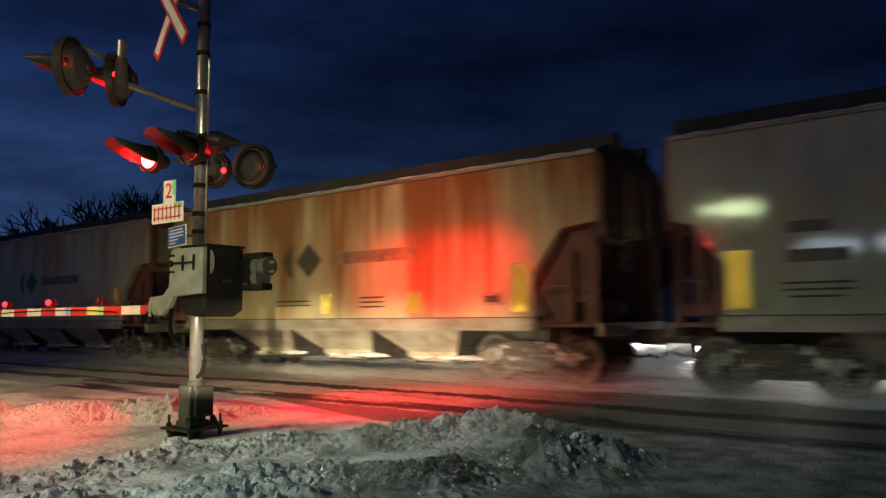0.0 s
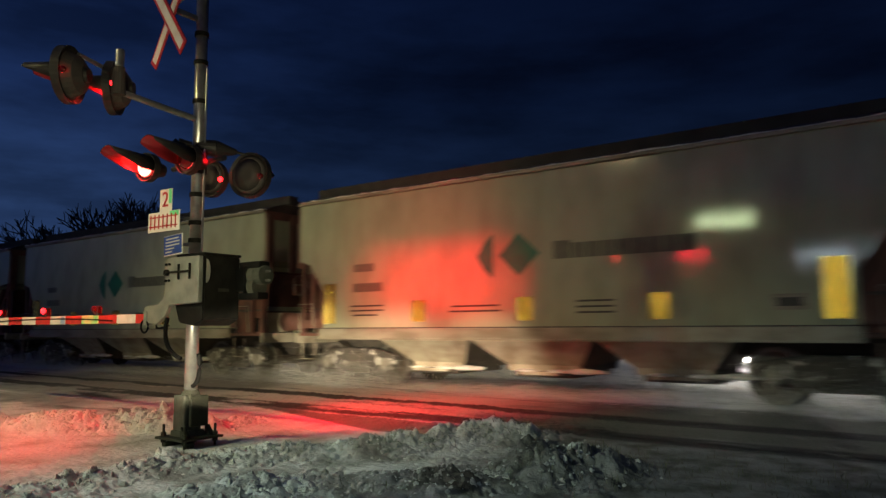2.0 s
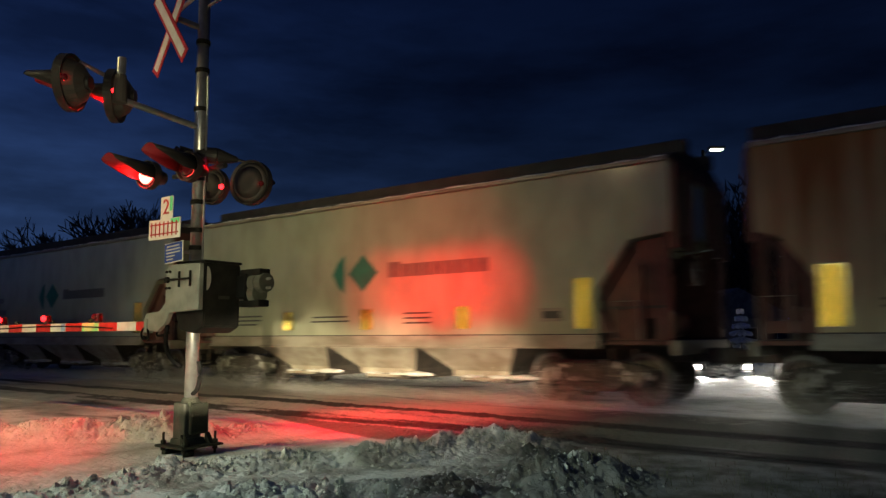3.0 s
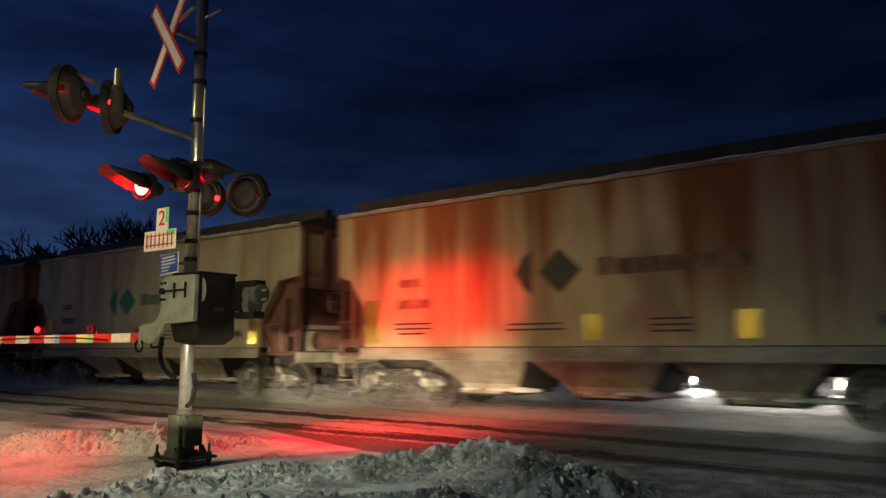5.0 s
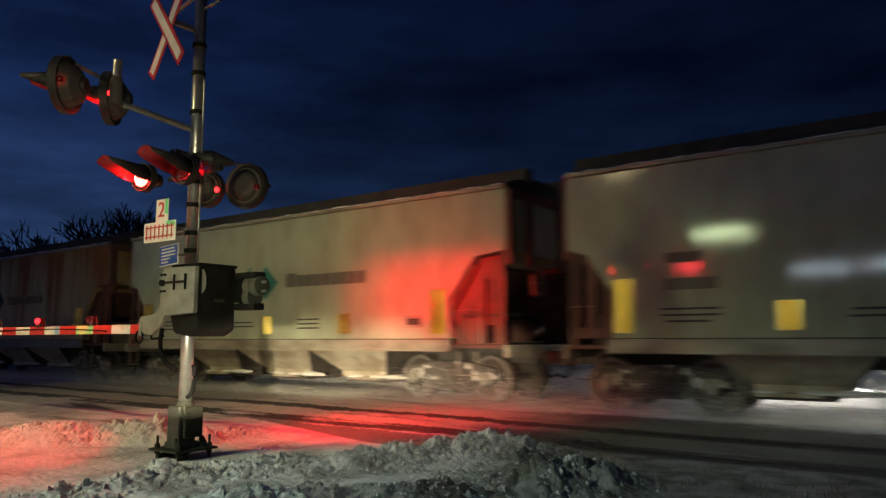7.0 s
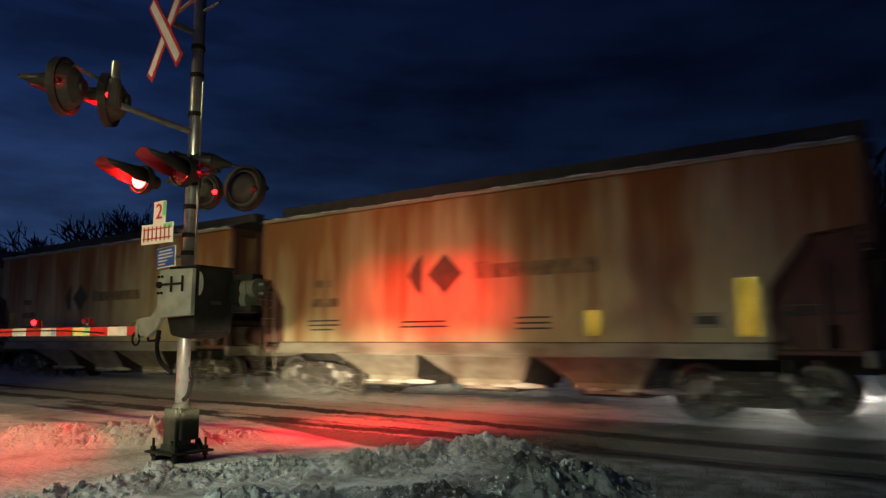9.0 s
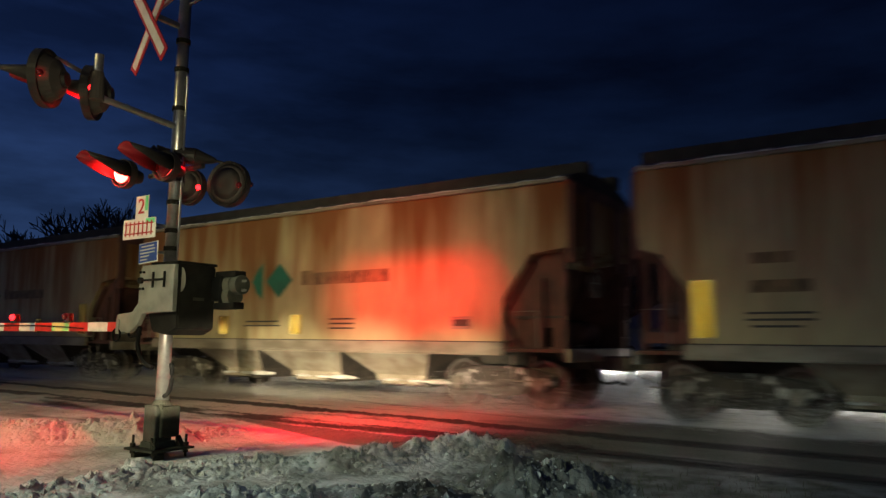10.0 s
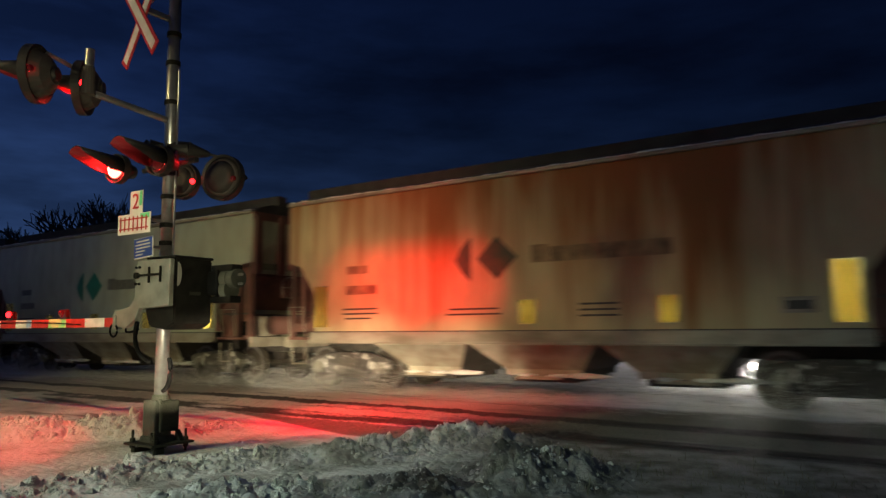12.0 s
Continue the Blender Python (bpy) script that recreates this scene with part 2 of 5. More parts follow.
# a lit lens glows and lets the beam of its bulb out
ln, ll = LENS_LIT.node_tree.nodes, LENS_LIT.node_tree.links
clear, joined = ln.new("ShaderNodeBsdfTransparent"), ln.new("ShaderNodeAddShader")
bulb_glow = ln.new("ShaderNodeEmission")
bulb_glow.inputs["Color"].default_value, bulb_glow.inputs["Strength"].default_value = (1.0, 0.040, 0.030, 1), 30.0
ll.new(clear.outputs[0], joined.inputs[0])
ll.new(bulb_glow.outputs[0], joined.inputs[1])
ll.new(joined.outputs[0], ln["Material Output"].inputs["Surface"])
PEEP_LIT = material("peephole_lit", (0.6, 0.02, 0.02), 0.3, emit=(1.0, 0.012, 0.016), strength=7.0)
SNOW_DUST = material("snow_dust", (0.80, 0.79, 0.76), 0.9)
# thin flakes let half of the light through
dn, dl = SNOW_DUST.node_tree.nodes, SNOW_DUST.node_tree.links
thin, halves = dn.new("ShaderNodeBsdfTranslucent"), dn.new("ShaderNodeMixShader")
thin.inputs["Color"].default_value = (0.85, 0.83, 0.78, 1)
dl.new(dn["Principled BSDF"].outputs[0], halves.inputs[1])
dl.new(thin.outputs[0], halves.inputs[2])
dl.new(halves.outputs[0], dn["Material Output"].inputs["Surface"])
# lighter than BARK: distance haze put into the twigs' colour
HAZE_TWIG = material("haze_twigs", (0.060, 0.058, 0.060), 0.9, second=(0.035, 0.033, 0.034), scale=3)
BARK = material("bark", (0.030, 0.026, 0.024), 0.9, second=(0.015, 0.013, 0.012), scale=8)
GRASS = material("dry_grass", (0.13, 0.13, 0.075), 0.8, second=(0.08, 0.08, 0.05), scale=3)
RAIL_STEEL = material("rail_steel", (0.11, 0.085, 0.07), 0.65, 0.5, second=(0.06, 0.045, 0.04), scale=7)
TIE = material("tie_wood", (0.05, 0.04, 0.033), 0.85, second=(0.03, 0.025, 0.02), scale=6, bump=0.3)
CAR_WHITE = material("car_white", (0.55, 0.55, 0.53), 0.3, coat=0.5, scale=2)
CAR_DARK = material("car_dark", (0.03, 0.03, 0.035), 0.3, coat=0.5, scale=2)
CAR_GLASS = material("car_glass", (0.008, 0.009, 0.011), 0.08)
HEAD_LIT = material("headlight_lit", (0.9, 0.9, 0.9), 0.2, emit=(1.0, 0.95, 0.82), strength=30.0)
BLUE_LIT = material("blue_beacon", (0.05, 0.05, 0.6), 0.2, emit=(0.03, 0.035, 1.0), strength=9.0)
LED_WHITE = material("led_rope", (0.8, 0.9, 1.0), 0.3, emit=(0.55, 0.78, 1.0), strength=3.2)
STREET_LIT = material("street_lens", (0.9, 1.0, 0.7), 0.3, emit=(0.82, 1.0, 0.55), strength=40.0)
SHOP_GREEN = material("shop_tube_green", (0.9, 1.0, 0.8), 0.3, emit=(0.80, 1.0, 0.55), strength=34.0)
SHOP_RED = material("shop_tube_red", (0.9, 0.1, 0.1), 0.3, emit=(1.0, 0.02, 0.04), strength=45.0)
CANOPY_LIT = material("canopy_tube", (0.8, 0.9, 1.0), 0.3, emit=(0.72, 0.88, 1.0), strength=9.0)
WALL = material("siding", (0.26, 0.25, 0.24), 0.8, second=(0.20, 0.19, 0.19), scale=3)
# snow roof darkened in its colour to suit the dusk
ROOF_DUSK = material("dusk_dark_roof", (0.16, 0.16, 0.17), 0.9, second=(0.10, 0.10, 0.11), scale=2)
# glint of a reflective sleeve, put into its base colours
ARM_PAINTED_GLINT = material("arm_painted_glint", (0.30, 0.80, 0.28), 0.45, second=(0.85, 0.75, 0.30), scale=7, mix=(0.45, 0.6))
ARM_BLUE = material("arm_blue", (0.35, 0.50, 0.75), 0.45, scale=8)
ROOF_SNOW = material("roof_snow", (0.75, 0.77, 0.80), 0.9, second=(0.6, 0.62, 0.66), scale=4)


def lumpy(name, colour, second, deep):
    """Snow: bright crystals, dirt in the hollows of its own grain, soft subsurface-like roughness."""
    return material(name, colour, 0.85, second=second, scale=5.5, mix=(0.36, 0.74), bump=1.0, bump_scale=deep)


SNOW_FRESH = lumpy("snow_fresh", (0.78, 0.78, 0.76), (0.56, 0.55, 0.52), 40.0)
SNOW_LUMP = lumpy("snow_lump", (0.62, 0.63, 0.60), (0.26, 0.26, 0.24), 60.0)


def ground_material():
    """Snow, packed snow and wet dark road, told apart by where they lie along and across the tracks."""
    m = bpy.data.materials.new("snow_ground")
    m.use_nodes = True
    nd, lk = m.node_tree.nodes, m.node_tree.links
    b = nd["Principled BSDF"]
    tco = nd.new("ShaderNodeTexCoord")
    turn = nd.new("ShaderNodeMapping")
    turn.vector_type = "POINT"
    turn.inputs["Rotation"].default_value = (0, 0, -radians(TRACK_TURN))
    lk.new(tco.outputs["Object"], turn.inputs[0])          # x: along the tracks, y: minus the distance across them
    sp = nd.new("ShaderNodeSeparateXYZ")
    lk.new(turn.outputs[0], sp.inputs[0])

    def tex(scale, sx, sy, detail=6):
        mp = nd.new("ShaderNodeMapping")
        mp.inputs["Scale"].default_value = (sx, sy, 1)
        lk.new(turn.outputs[0], mp.inputs[0])
        n = nd.new("ShaderNodeTexNoise")
        n.inputs["Scale"].default_value, n.inputs["Detail"].default_value = scale, detail
        lk.new(mp.outputs[0], n.inputs["Vector"])
        return n.outputs["Fac"]

    def calc(op, *vals):
        n = nd.new("ShaderNodeMath")
        n.operation = op
        for i, v in enumerate(vals):
            if hasattr(v, "is_linked"):
                lk.new(v, n.inputs[i])
            else:
                n.inputs[i].default_value = v
        return n.outputs[0]

    def ramp_of(v, a, c, lo=0.0, hi=1.0):
        n = nd.new("ShaderNodeMapRange")
        n.interpolation_type = "SMOOTHSTEP"
        n.inputs["From Min"].default_value, n.inputs["From Max"].default_value = a, c
        n.inputs["To Min"].default_value, n.inputs["To Max"].default_value = lo, hi
        lk.new(v, n.inputs["Value"])
        return n.outputs[0]

    wob = calc("MULTIPLY", calc("SUBTRACT", tex(0.7, 1, 1, 3), 0.5), 1.6)
    s = calc("ADD", sp.outputs["X"], wob)
    across = calc("ADD", calc("MULTIPLY", sp.outputs["Y"], -1.0), wob)
    # the road and the crossing: worn streaks that follow the wheels of the cars
    on_road = calc("MULTIPLY", ramp_of(s, 8.6, 10.2), ramp_of(s, 19.5, 21.5, 1.0, 0.0))
    on_road = calc("MULTIPLY", on_road, ramp_of(across, 5.5, 6.0))
    crossing = calc("MULTIPLY", ramp_of(across, 7.5, 8.3), ramp_of(s, 1.5, 5.5))
    crossing = calc("MULTIPLY", crossing, ramp_of(s, 22.0, 24.0, 1.0, 0.0))
    crossing = calc("MULTIPLY", crossing, ramp_of(across, 12.0, 13.5, 1.0, 0.25))
    area = calc("MAXIMUM", on_road, crossing)
    worn = ramp_of(calc("ADD", tex(0.9, 0.35, 1.6, 7), calc("MULTIPLY", tex(5.0, 0.4, 1.5), 0.22)), 0.63, 0.80)
    streaky = ramp_of(calc("ADD", tex(0.6, 0.22, 1.9, 7), calc("MULTIPLY", tex(6.0, 0.5, 1.5), 0.15)), 0.40, 0.56)
    wet = calc("MAXIMUM", calc("MULTIPLY", area, worn), calc("MULTIPLY", calc("MULTIPLY", calc("MULTIPLY", on_road, ramp_of(s, 11.2, 12.8)), streaky), 0.55))
    # flangeways of the near track, dark where the rails are dug out of the snow
    true_across = calc("MULTIPLY", sp.outputs["Y"], -1.0)
    dig = 0.0
    for rail in (-0.72, 0.72):
        gap = calc("ABSOLUTE", calc("SUBTRACT", calc("ADD", true_across, calc("MULTIPLY", wob, 0.05)), NEAR_TRACK + rail))
        one = ramp_of(gap, 0.20, 0.36, 1.0, 0.0)
        dig = calc("MAXIMUM", one, dig)
    dig = calc("MULTIPLY", dig, ramp_of(tex(1.2, 0.4, 1.0, 4), 0.26, 0.40))
    # wet band along the road's near edge, the bank's shade put into its colour
    mid = calc("ADD", ramp_of(s, 5.2, 9.6, 7.12, 7.62), ramp_of(s, 5.2, 3.9, 0.0, 0.85))
    edge = calc("SUBTRACT", ramp_of(s, 5.4, 8.8, 0.46, 0.10), calc("ABSOLUTE", calc("SUBTRACT", calc("ADD", true_across, calc("MULTIPLY", wob, 0.35)), mid)))
    bank_shade = calc("MULTIPLY", ramp_of(edge, -0.07, 0.05), calc("MULTIPLY", ramp_of(s, 3.2, 4.2), ramp_of(s, 10.4, 9.4)))
    wet = calc("MAXIMUM", wet, calc("MULTIPLY", bank_shade, 0.85))
    glossy = wet
    wet = calc("MAXIMUM", wet, calc("MULTIPLY", dig, 0.95))
    snow = nd.new("ShaderNodeMix")
    snow.data_type = "RGBA"
    snow.inputs["A"].default_value, snow.inputs["B"].default_value = (0.77, 0.78, 0.79, 1), (0.50, 0.50, 0.48, 1)
    lk.new(ramp_of(tex(2.3, 1, 1, 8), 0.42, 0.72), snow.inputs["Factor"])
    # trodden, dirty snow with dead grass near the camera
    dirt = nd.new("ShaderNodeMix")
    dirt.data_type = "RGBA"
    dirt.inputs["B"].default_value = (0.075, 0.068, 0.050, 1)
    lk.new(snow.outputs["Result"], dirt.inputs["A"])
    near = calc("MULTIPLY", ramp_of(true_across, 6.6, 5.4), ramp_of(s, 7.2, 5.6))
    near = calc("MULTIPLY", near, ramp_of(tex(2.0, 1, 1, 9), 0.40, 0.66, 0.05, 0.65))
    # darker strip of ground along the near track
    verge_or_screen = calc("MULTIPLY", ramp_of(s, 4.6, 3.4), ramp_of(true_across, 7.9, 7.6))
    verge_or_screen = calc("MULTIPLY", verge_or_screen, ramp_of(tex(3.0, 1, 1, 9), 0.30, 0.62, 0.98, 0.72))
    lk.new(calc("MAXIMUM", near, verge_or_screen), dirt.inputs["Factor"])
    road = nd.new("ShaderNodeMix")
    road.data_type = "RGBA"
    road.inputs["B"].default_value = (0.030, 0.027, 0.024, 1)
    packed = nd.new("ShaderNodeMix")
    packed.data_type = "RGBA"
    crust = nd.new("ShaderNodeMix")
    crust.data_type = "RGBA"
    # pale on the crossing, darker back along the tracks
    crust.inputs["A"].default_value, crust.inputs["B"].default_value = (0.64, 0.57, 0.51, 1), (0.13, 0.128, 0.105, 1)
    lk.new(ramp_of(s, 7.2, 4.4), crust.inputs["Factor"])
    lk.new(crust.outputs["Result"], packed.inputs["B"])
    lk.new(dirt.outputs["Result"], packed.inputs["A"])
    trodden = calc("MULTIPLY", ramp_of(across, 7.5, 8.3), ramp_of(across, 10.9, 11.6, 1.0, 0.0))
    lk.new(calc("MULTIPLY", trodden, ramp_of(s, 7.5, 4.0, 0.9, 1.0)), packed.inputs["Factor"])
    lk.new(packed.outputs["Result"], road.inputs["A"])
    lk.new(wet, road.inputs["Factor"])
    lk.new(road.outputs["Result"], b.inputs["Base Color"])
    lk.new(ramp_of(glossy, 0.0, 1.0, 0.85, 0.40), b.inputs["Roughness"])
    bp = nd.new("ShaderNodeBump")
    bp.inputs["Strength"].default_value, bp.inputs["Distance"].default_value = 0.8, 0.03
    lk.new(calc("ADD", tex(14.0, 1, 1, 7), calc("MULTIPLY", tex(3.5, 1, 1, 5), 1.2)), bp.inputs["Height"])
    lk.new(bp.outputs[0], b.inputs["Normal"])
    return m


GROUND = ground_material()


# ------------------------------------------------------------ building helpers
def box(bm, centre, size, turn=None, bevel=0.0):
    m = Matrix.Translation(centre) @ (turn.to_4x4() if turn else Matrix()) @ Matrix.Diagonal((*size, 1))
    made = bmesh.ops.create_cube(bm, size=1.0, matrix=m)["verts"]
    if bevel:
        edges = list({e for v in made for e in v.link_edges})
        bmesh.ops.bevel(bm, geom=edges, offset=bevel, segments=2, profile=0.5, affect="EDGES")
    return bm


def tube(bm, a, b, r, r2=None, seg=14, caps=True):
    a, b = Vector(a), Vector(b)
    way = b - a
    m = Matrix.Translation((a + b) / 2) @ way.to_track_quat("Z", "Y").to_matrix().to_4x4()
    bmesh.ops.create_cone(bm, cap_ends=caps, segments=seg, radius1=r, radius2=r if r2 is None else r2, depth=way.length, matrix=m)
    return bm


def prism(bm, outline, y0, y1):
    """An outline of (x, z) points, drawn out from y0 to y1."""
    a = [bm.verts.new((x, y0, z)) for x, z in outline]
    b = [bm.verts.new((x, y1, z)) for x, z in outline]
    bm.faces.new(a)
    bm.faces.new(b[::-1])
    for i in range(len(a)):
        j = (i + 1) % len(a)
        bm.faces.new((a[j], a[i], b[i], b[j]))
    bmesh.ops.recalc_face_normals(bm, faces=bm.faces)
    return bm


def path(bm, points, r, seg=10):
    """A bent pipe or cable through the points."""
    points = [Vector(p) for p in points]
    rings = []
    for i, p in enumerate(points):
        way = (points[min(i + 1, len(points) - 1)] - points[max(i - 1, 0)]).normalized()
        q = way.to_track_quat("Z", "Y")
        rings.append([bm.verts.new(p + q @ Vector((r * math.cos(k * math.tau / seg), r * math.sin(k * math.tau / seg), 0))) for k in range(seg)])
    for one, two in zip(rings, rings[1:]):
        for k in range(seg):
            bm.faces.new((one[k], one[(k + 1) % seg], two[(k + 1) % seg], two[k]))
    bm.faces.new(rings[0][::-1])
    bm.faces.new(rings[-1])
    return bm


def arc(p0, p1, p2, n=10):
    p0, p1, p2 = Vector(p0), Vector(p1), Vector(p2)
    return [(1 - u) ** 2 * p0 + 2 * u * (1 - u) * p1 + u * u * p2 for u in (i / n for i in range(n + 1))]


def mesh_of(name, bm, mat, smooth=False):
    me = bpy.data.meshes.new(name)
    bm.to_mesh(me)
    bm.free()
    me.materials.append(mat)
    if smooth:
        me.shade_smooth()
    return me


def part(name, bm, mat, parent=None, label="", smooth=False, at=None):
    ob = new(name, mesh_of(name, bm, mat, smooth))
    ob.parent = parent
    if at is not None:
        ob.matrix_basis = at
    return tagged(ob, label)


def share(name, mesh, parent, at, label=""):
    ob = new(name, mesh)
    ob.parent, ob.matrix_basis = parent, at
    return tagged(ob, label)


def thing(name, at, label, category, group="", kind=""):
    ob = new(name)
    ob.empty_display_size = 0.2
    ob.matrix_basis = at
    return tagged(ob, label, category, group, kind)


B = bmesh.new


# ------------------------------------------------------------ ground
def soft_noise(x, y, seed):
    """Smooth value noise on arrays, 0 to 1."""
    xi, yi = np.floor(x).astype(np.int64), np.floor(y).astype(np.int64)
    fx, fy = x - xi, y - yi
    fx, fy = fx * fx * (3 - 2 * fx), fy * fy * (3 - 2 * fy)

    def at(i, j):
        h = (i * 374761393 + j * 668265263 + seed * 974711) & 0xFFFFFFFF
        h = ((h ^ (h >> 13)) * 1274126177) & 0xFFFFFFFF
        return ((h ^ (h >> 16)) & 0xFFFF) / 65535.0
    return (at(xi, yi) * (1 - fx) + at(xi + 1, yi) * fx) * (1 - fy) + (at(xi, yi + 1) * (1 - fx) + at(xi + 1, yi + 1) * fx) * fy


def fractal(x, y, seed, octaves=4):
    total, gain = np.zeros_like(x), 1.0
    for o in range(octaves):
        total += gain * (soft_noise(x * 2 ** o, y * 2 ** o, seed + o) - 0.5)
        gain *= 0.55
    return total


def clods(x, y):
    """Crumbled snow: rounded lumps with sharp creases between them, at several sizes."""
    total = np.zeros_like(x)
    for k, (freq, high) in enumerate(((3.3, 0.045), (8.0, 0.070), (17.0, 0.058), (35.0, 0.026))):
        wx, wy = x + 0.06 * soft_noise(x * 6, y * 6, 50 + k), y + 0.06 * soft_noise(x * 6, y * 6, 60 + k)
        lump = np.abs(2 * soft_noise(wx * freq, wy * freq, 40 + k) - 1)
        total += high * (np.minimum(lump, 0.8) - 0.35)
    return total


def ridge(x, y, a, b, half, high):
    """Height of a bank that runs from a to b."""
    ax, ay, bx, by = *a, *b
    u = np.clip(((x - ax) * (bx - ax) + (y - ay) * (by - ay)) / ((bx - ax) ** 2 + (by - ay) ** 2), 0, 1)
    gap = np.hypot(x - ax - u * (bx - ax), y - ay - u * (by - ay))
    return high * np.exp(-(gap / half) ** 2)


BANKS = [((-9.0, 8.9), (-3.0, 9.1), 0.27, 0.20), ((-3.0, 9.1), (-2.5, 9.9), 0.22, 0.08),
         ((-3.6, 5.1), (-2.5, 6.7), 0.30, 0.10), ((-2.5, 6.8), (-0.5, 7.6), 0.34, 0.11), ((-0.7, 7.5), (0.9, 8.3), 0.40, 0.16),
         ((0.80, 6.15), (1.25, 6.35), 0.42, 0.27), ((-1.7, 5.6), (0.5, 6.0), 0.50, 0.11), ((-3.6, 4.4), (-1.2, 5.2), 0.55, 0.10)]


def ground_height(x, y):
    across, along = x * N.x + y * N.y, x * D.x + y * D.y
    z = np.zeros_like(x)
    # unseen mound before the camera, added to keep low beams off the foreground
    verge_or_screen = 0.84 * np.exp(-((y - 1.5) / 0.45) ** 4) * np.exp(-((x + 0.4) / 3.4) ** 8) * (0.97 + 0.06 * soft_noise(x * 3, y * 3, 91))
    rough = np.zeros_like(x)
    for a, b, half, high in BANKS:
        bank = ridge(x, y, a, b, half, high)
        z, rough = np.maximum(z, bank), np.maximum(rough, bank / high * min(1.0, high * 7))
    near = np.clip((6.9 - across) / 1.0, 0, 1) * np.clip((7.4 - along) / 1.0, 0, 1) * (y < 16)
    rough = np.maximum(rough, 0.45 * near)
    z += rough * (0.15 * fractal(x * 2.6, y * 2.6, 3, 3) + clods(x, y))
    z += 0.22 * clods(x, y) * np.clip((across - 6.6) / 0.5, 0, 1) * np.clip((12.2 - across) / 0.5, 0, 1) * (np.abs(x) < 12)
    z += 0.035 * fractal(x * 0.8, y * 0.8, 21, 3) * np.clip(1.5 - np.abs(across - 11) / 4, 0.3, 1)
    far = np.clip((across - 16.5) / 5.0, 0, 1)
    z -= 0.34 * far * far * (3 - 2 * far)
    # lower on the far side and in front of it, trenches along the near rails
    for rail in (-0.72, 0.72):
        z -= 0.06 * np.exp(-((across - NEAR_TRACK - rail) / 0.13) ** 2) * np.clip((3.9 - along) / 1.2, 0, 1)
    z += 0.045 * np.exp(-((across - NEAR_TRACK) / 1.3) ** 4) * np.clip((along - 2.9) / 1.0, 0, 1)
    bed = np.exp(-((across - FAR_TRACK) / 1.3) ** 4)
    z = z * (1 - bed) - 0.17 * bed
    return np.maximum(z - 0.02, verge_or_screen)


def spread(parts):
    out = []
    for a, b, step in parts:
        out += list(np.arange(a, b, step))
    return np.array(out + [parts[-1][1]])


def build_ground():
    xs = spread([(-3000, -600, 600), (-600, -100, 100), (-100, -30, 10), (-30, -11, 0.5), (-11, -6.8, 0.03), (-6.8, 2.6, 0.018), (2.6, 8, 0.07),
                 (8, 30, 0.6), (30, 100, 10), (100, 600, 100), (600, 3000, 600)])
    ys = spread([(-3000, -600, 600), (-600, -100, 100), (-100, -20, 10), (-20, 0, 0.8), (0, 3.6, 0.1), (3.6, 8.6, 0.019), (8.6, 12.0, 0.028), (12.0, 22, 0.25),
                 (22, 60, 1.2), (60, 120, 10), (120, 600, 60), (600, 3000, 600)])
    x, y = np.meshgrid(xs, ys)
    z = ground_height(x, y)
    verts = np.stack([x.ravel(), y.ravel(), z.ravel()], 1)
    w = len(xs)
    i = (np.arange(len(ys) - 1)[:, None] * w + np.arange(w - 1)[None, :]).ravel()
    faces = np.stack([i, i + 1, i + w + 1, i + w], 1)
    me = bpy.data.meshes.new("ground")
    me.from_pydata(verts, [], faces)
    me.materials.append(GROUND)
    me.shade_smooth()
    tagged(new("ground", me), "snow-covered ground with packed wet tyre streaks beside the tracks", "ground", kind="structure")


build_ground()


def height_at(x, y):
    return float(ground_height(np.array([float(x)]), np.array([float(y)]))[0])


def build_snow_clumps():
    """Broken lumps of ploughed snow that lie along the banks: jagged crumbs, and a few larger clods."""
    base = bmesh.new()
    bmesh.ops.create_icosphere(base, subdivisions=1, radius=1.0)
    unit = np.array([v.co[:] for v in base.verts])
    base.verts.index_update()
    tris = np.array([[v.index for v in f.verts] for f in base.faces])
    base.free()
    for k, (a, b, half, high) in enumerate(BANKS):
        rng = np.random.default_rng(40 + k)
        length = math.hypot(b[0] - a[0], b[1] - a[1])
        count = int(length * (300 if k < 2 else 330))
        u = rng.random(count)
        x = a[0] + u * (b[0] - a[0]) + rng.normal(0, half * 0.6, count)
        y = a[1] + u * (b[1] - a[1]) + rng.normal(0, half * 0.6, count)
        r = np.minimum(0.065, 0.005 + np.abs(rng.normal(0, 0.010, count)) + (0.050 if k < 2 else 0.034) * rng.random(count) ** 6)
        z = ground_height(x, y) + r * rng.uniform(-0.7, 0.0, count)
        shape = unit[None] * (1 + rng.uniform(-0.42, 0.42, (count, len(unit), 1)))
        shape = shape * np.stack([rng.uniform(0.7, 1.2, count), rng.uniform(0.7, 1.2, count), rng.uniform(0.5, 1.0 if k < 2 else 1.3, count)], 1)[:, None, :]
        verts = (shape * r[:, None, None] + np.stack([x, y, z], 1)[:, None, :]).reshape(-1, 3)
        faces = (tris[None] + (np.arange(count) * len(unit))[:, None, None]).reshape(-1, 3)
        me = bpy.data.meshes.new("snow_bank")
        me.from_pydata(verts, [], faces)
        me.materials.append(SNOW_FRESH if k < 2 else SNOW_LUMP)
        tagged(new("snow_bank", me), "bank of broken ploughed snow lumps beside the crossing", "snow bank", kind="stuff")


build_snow_clumps()


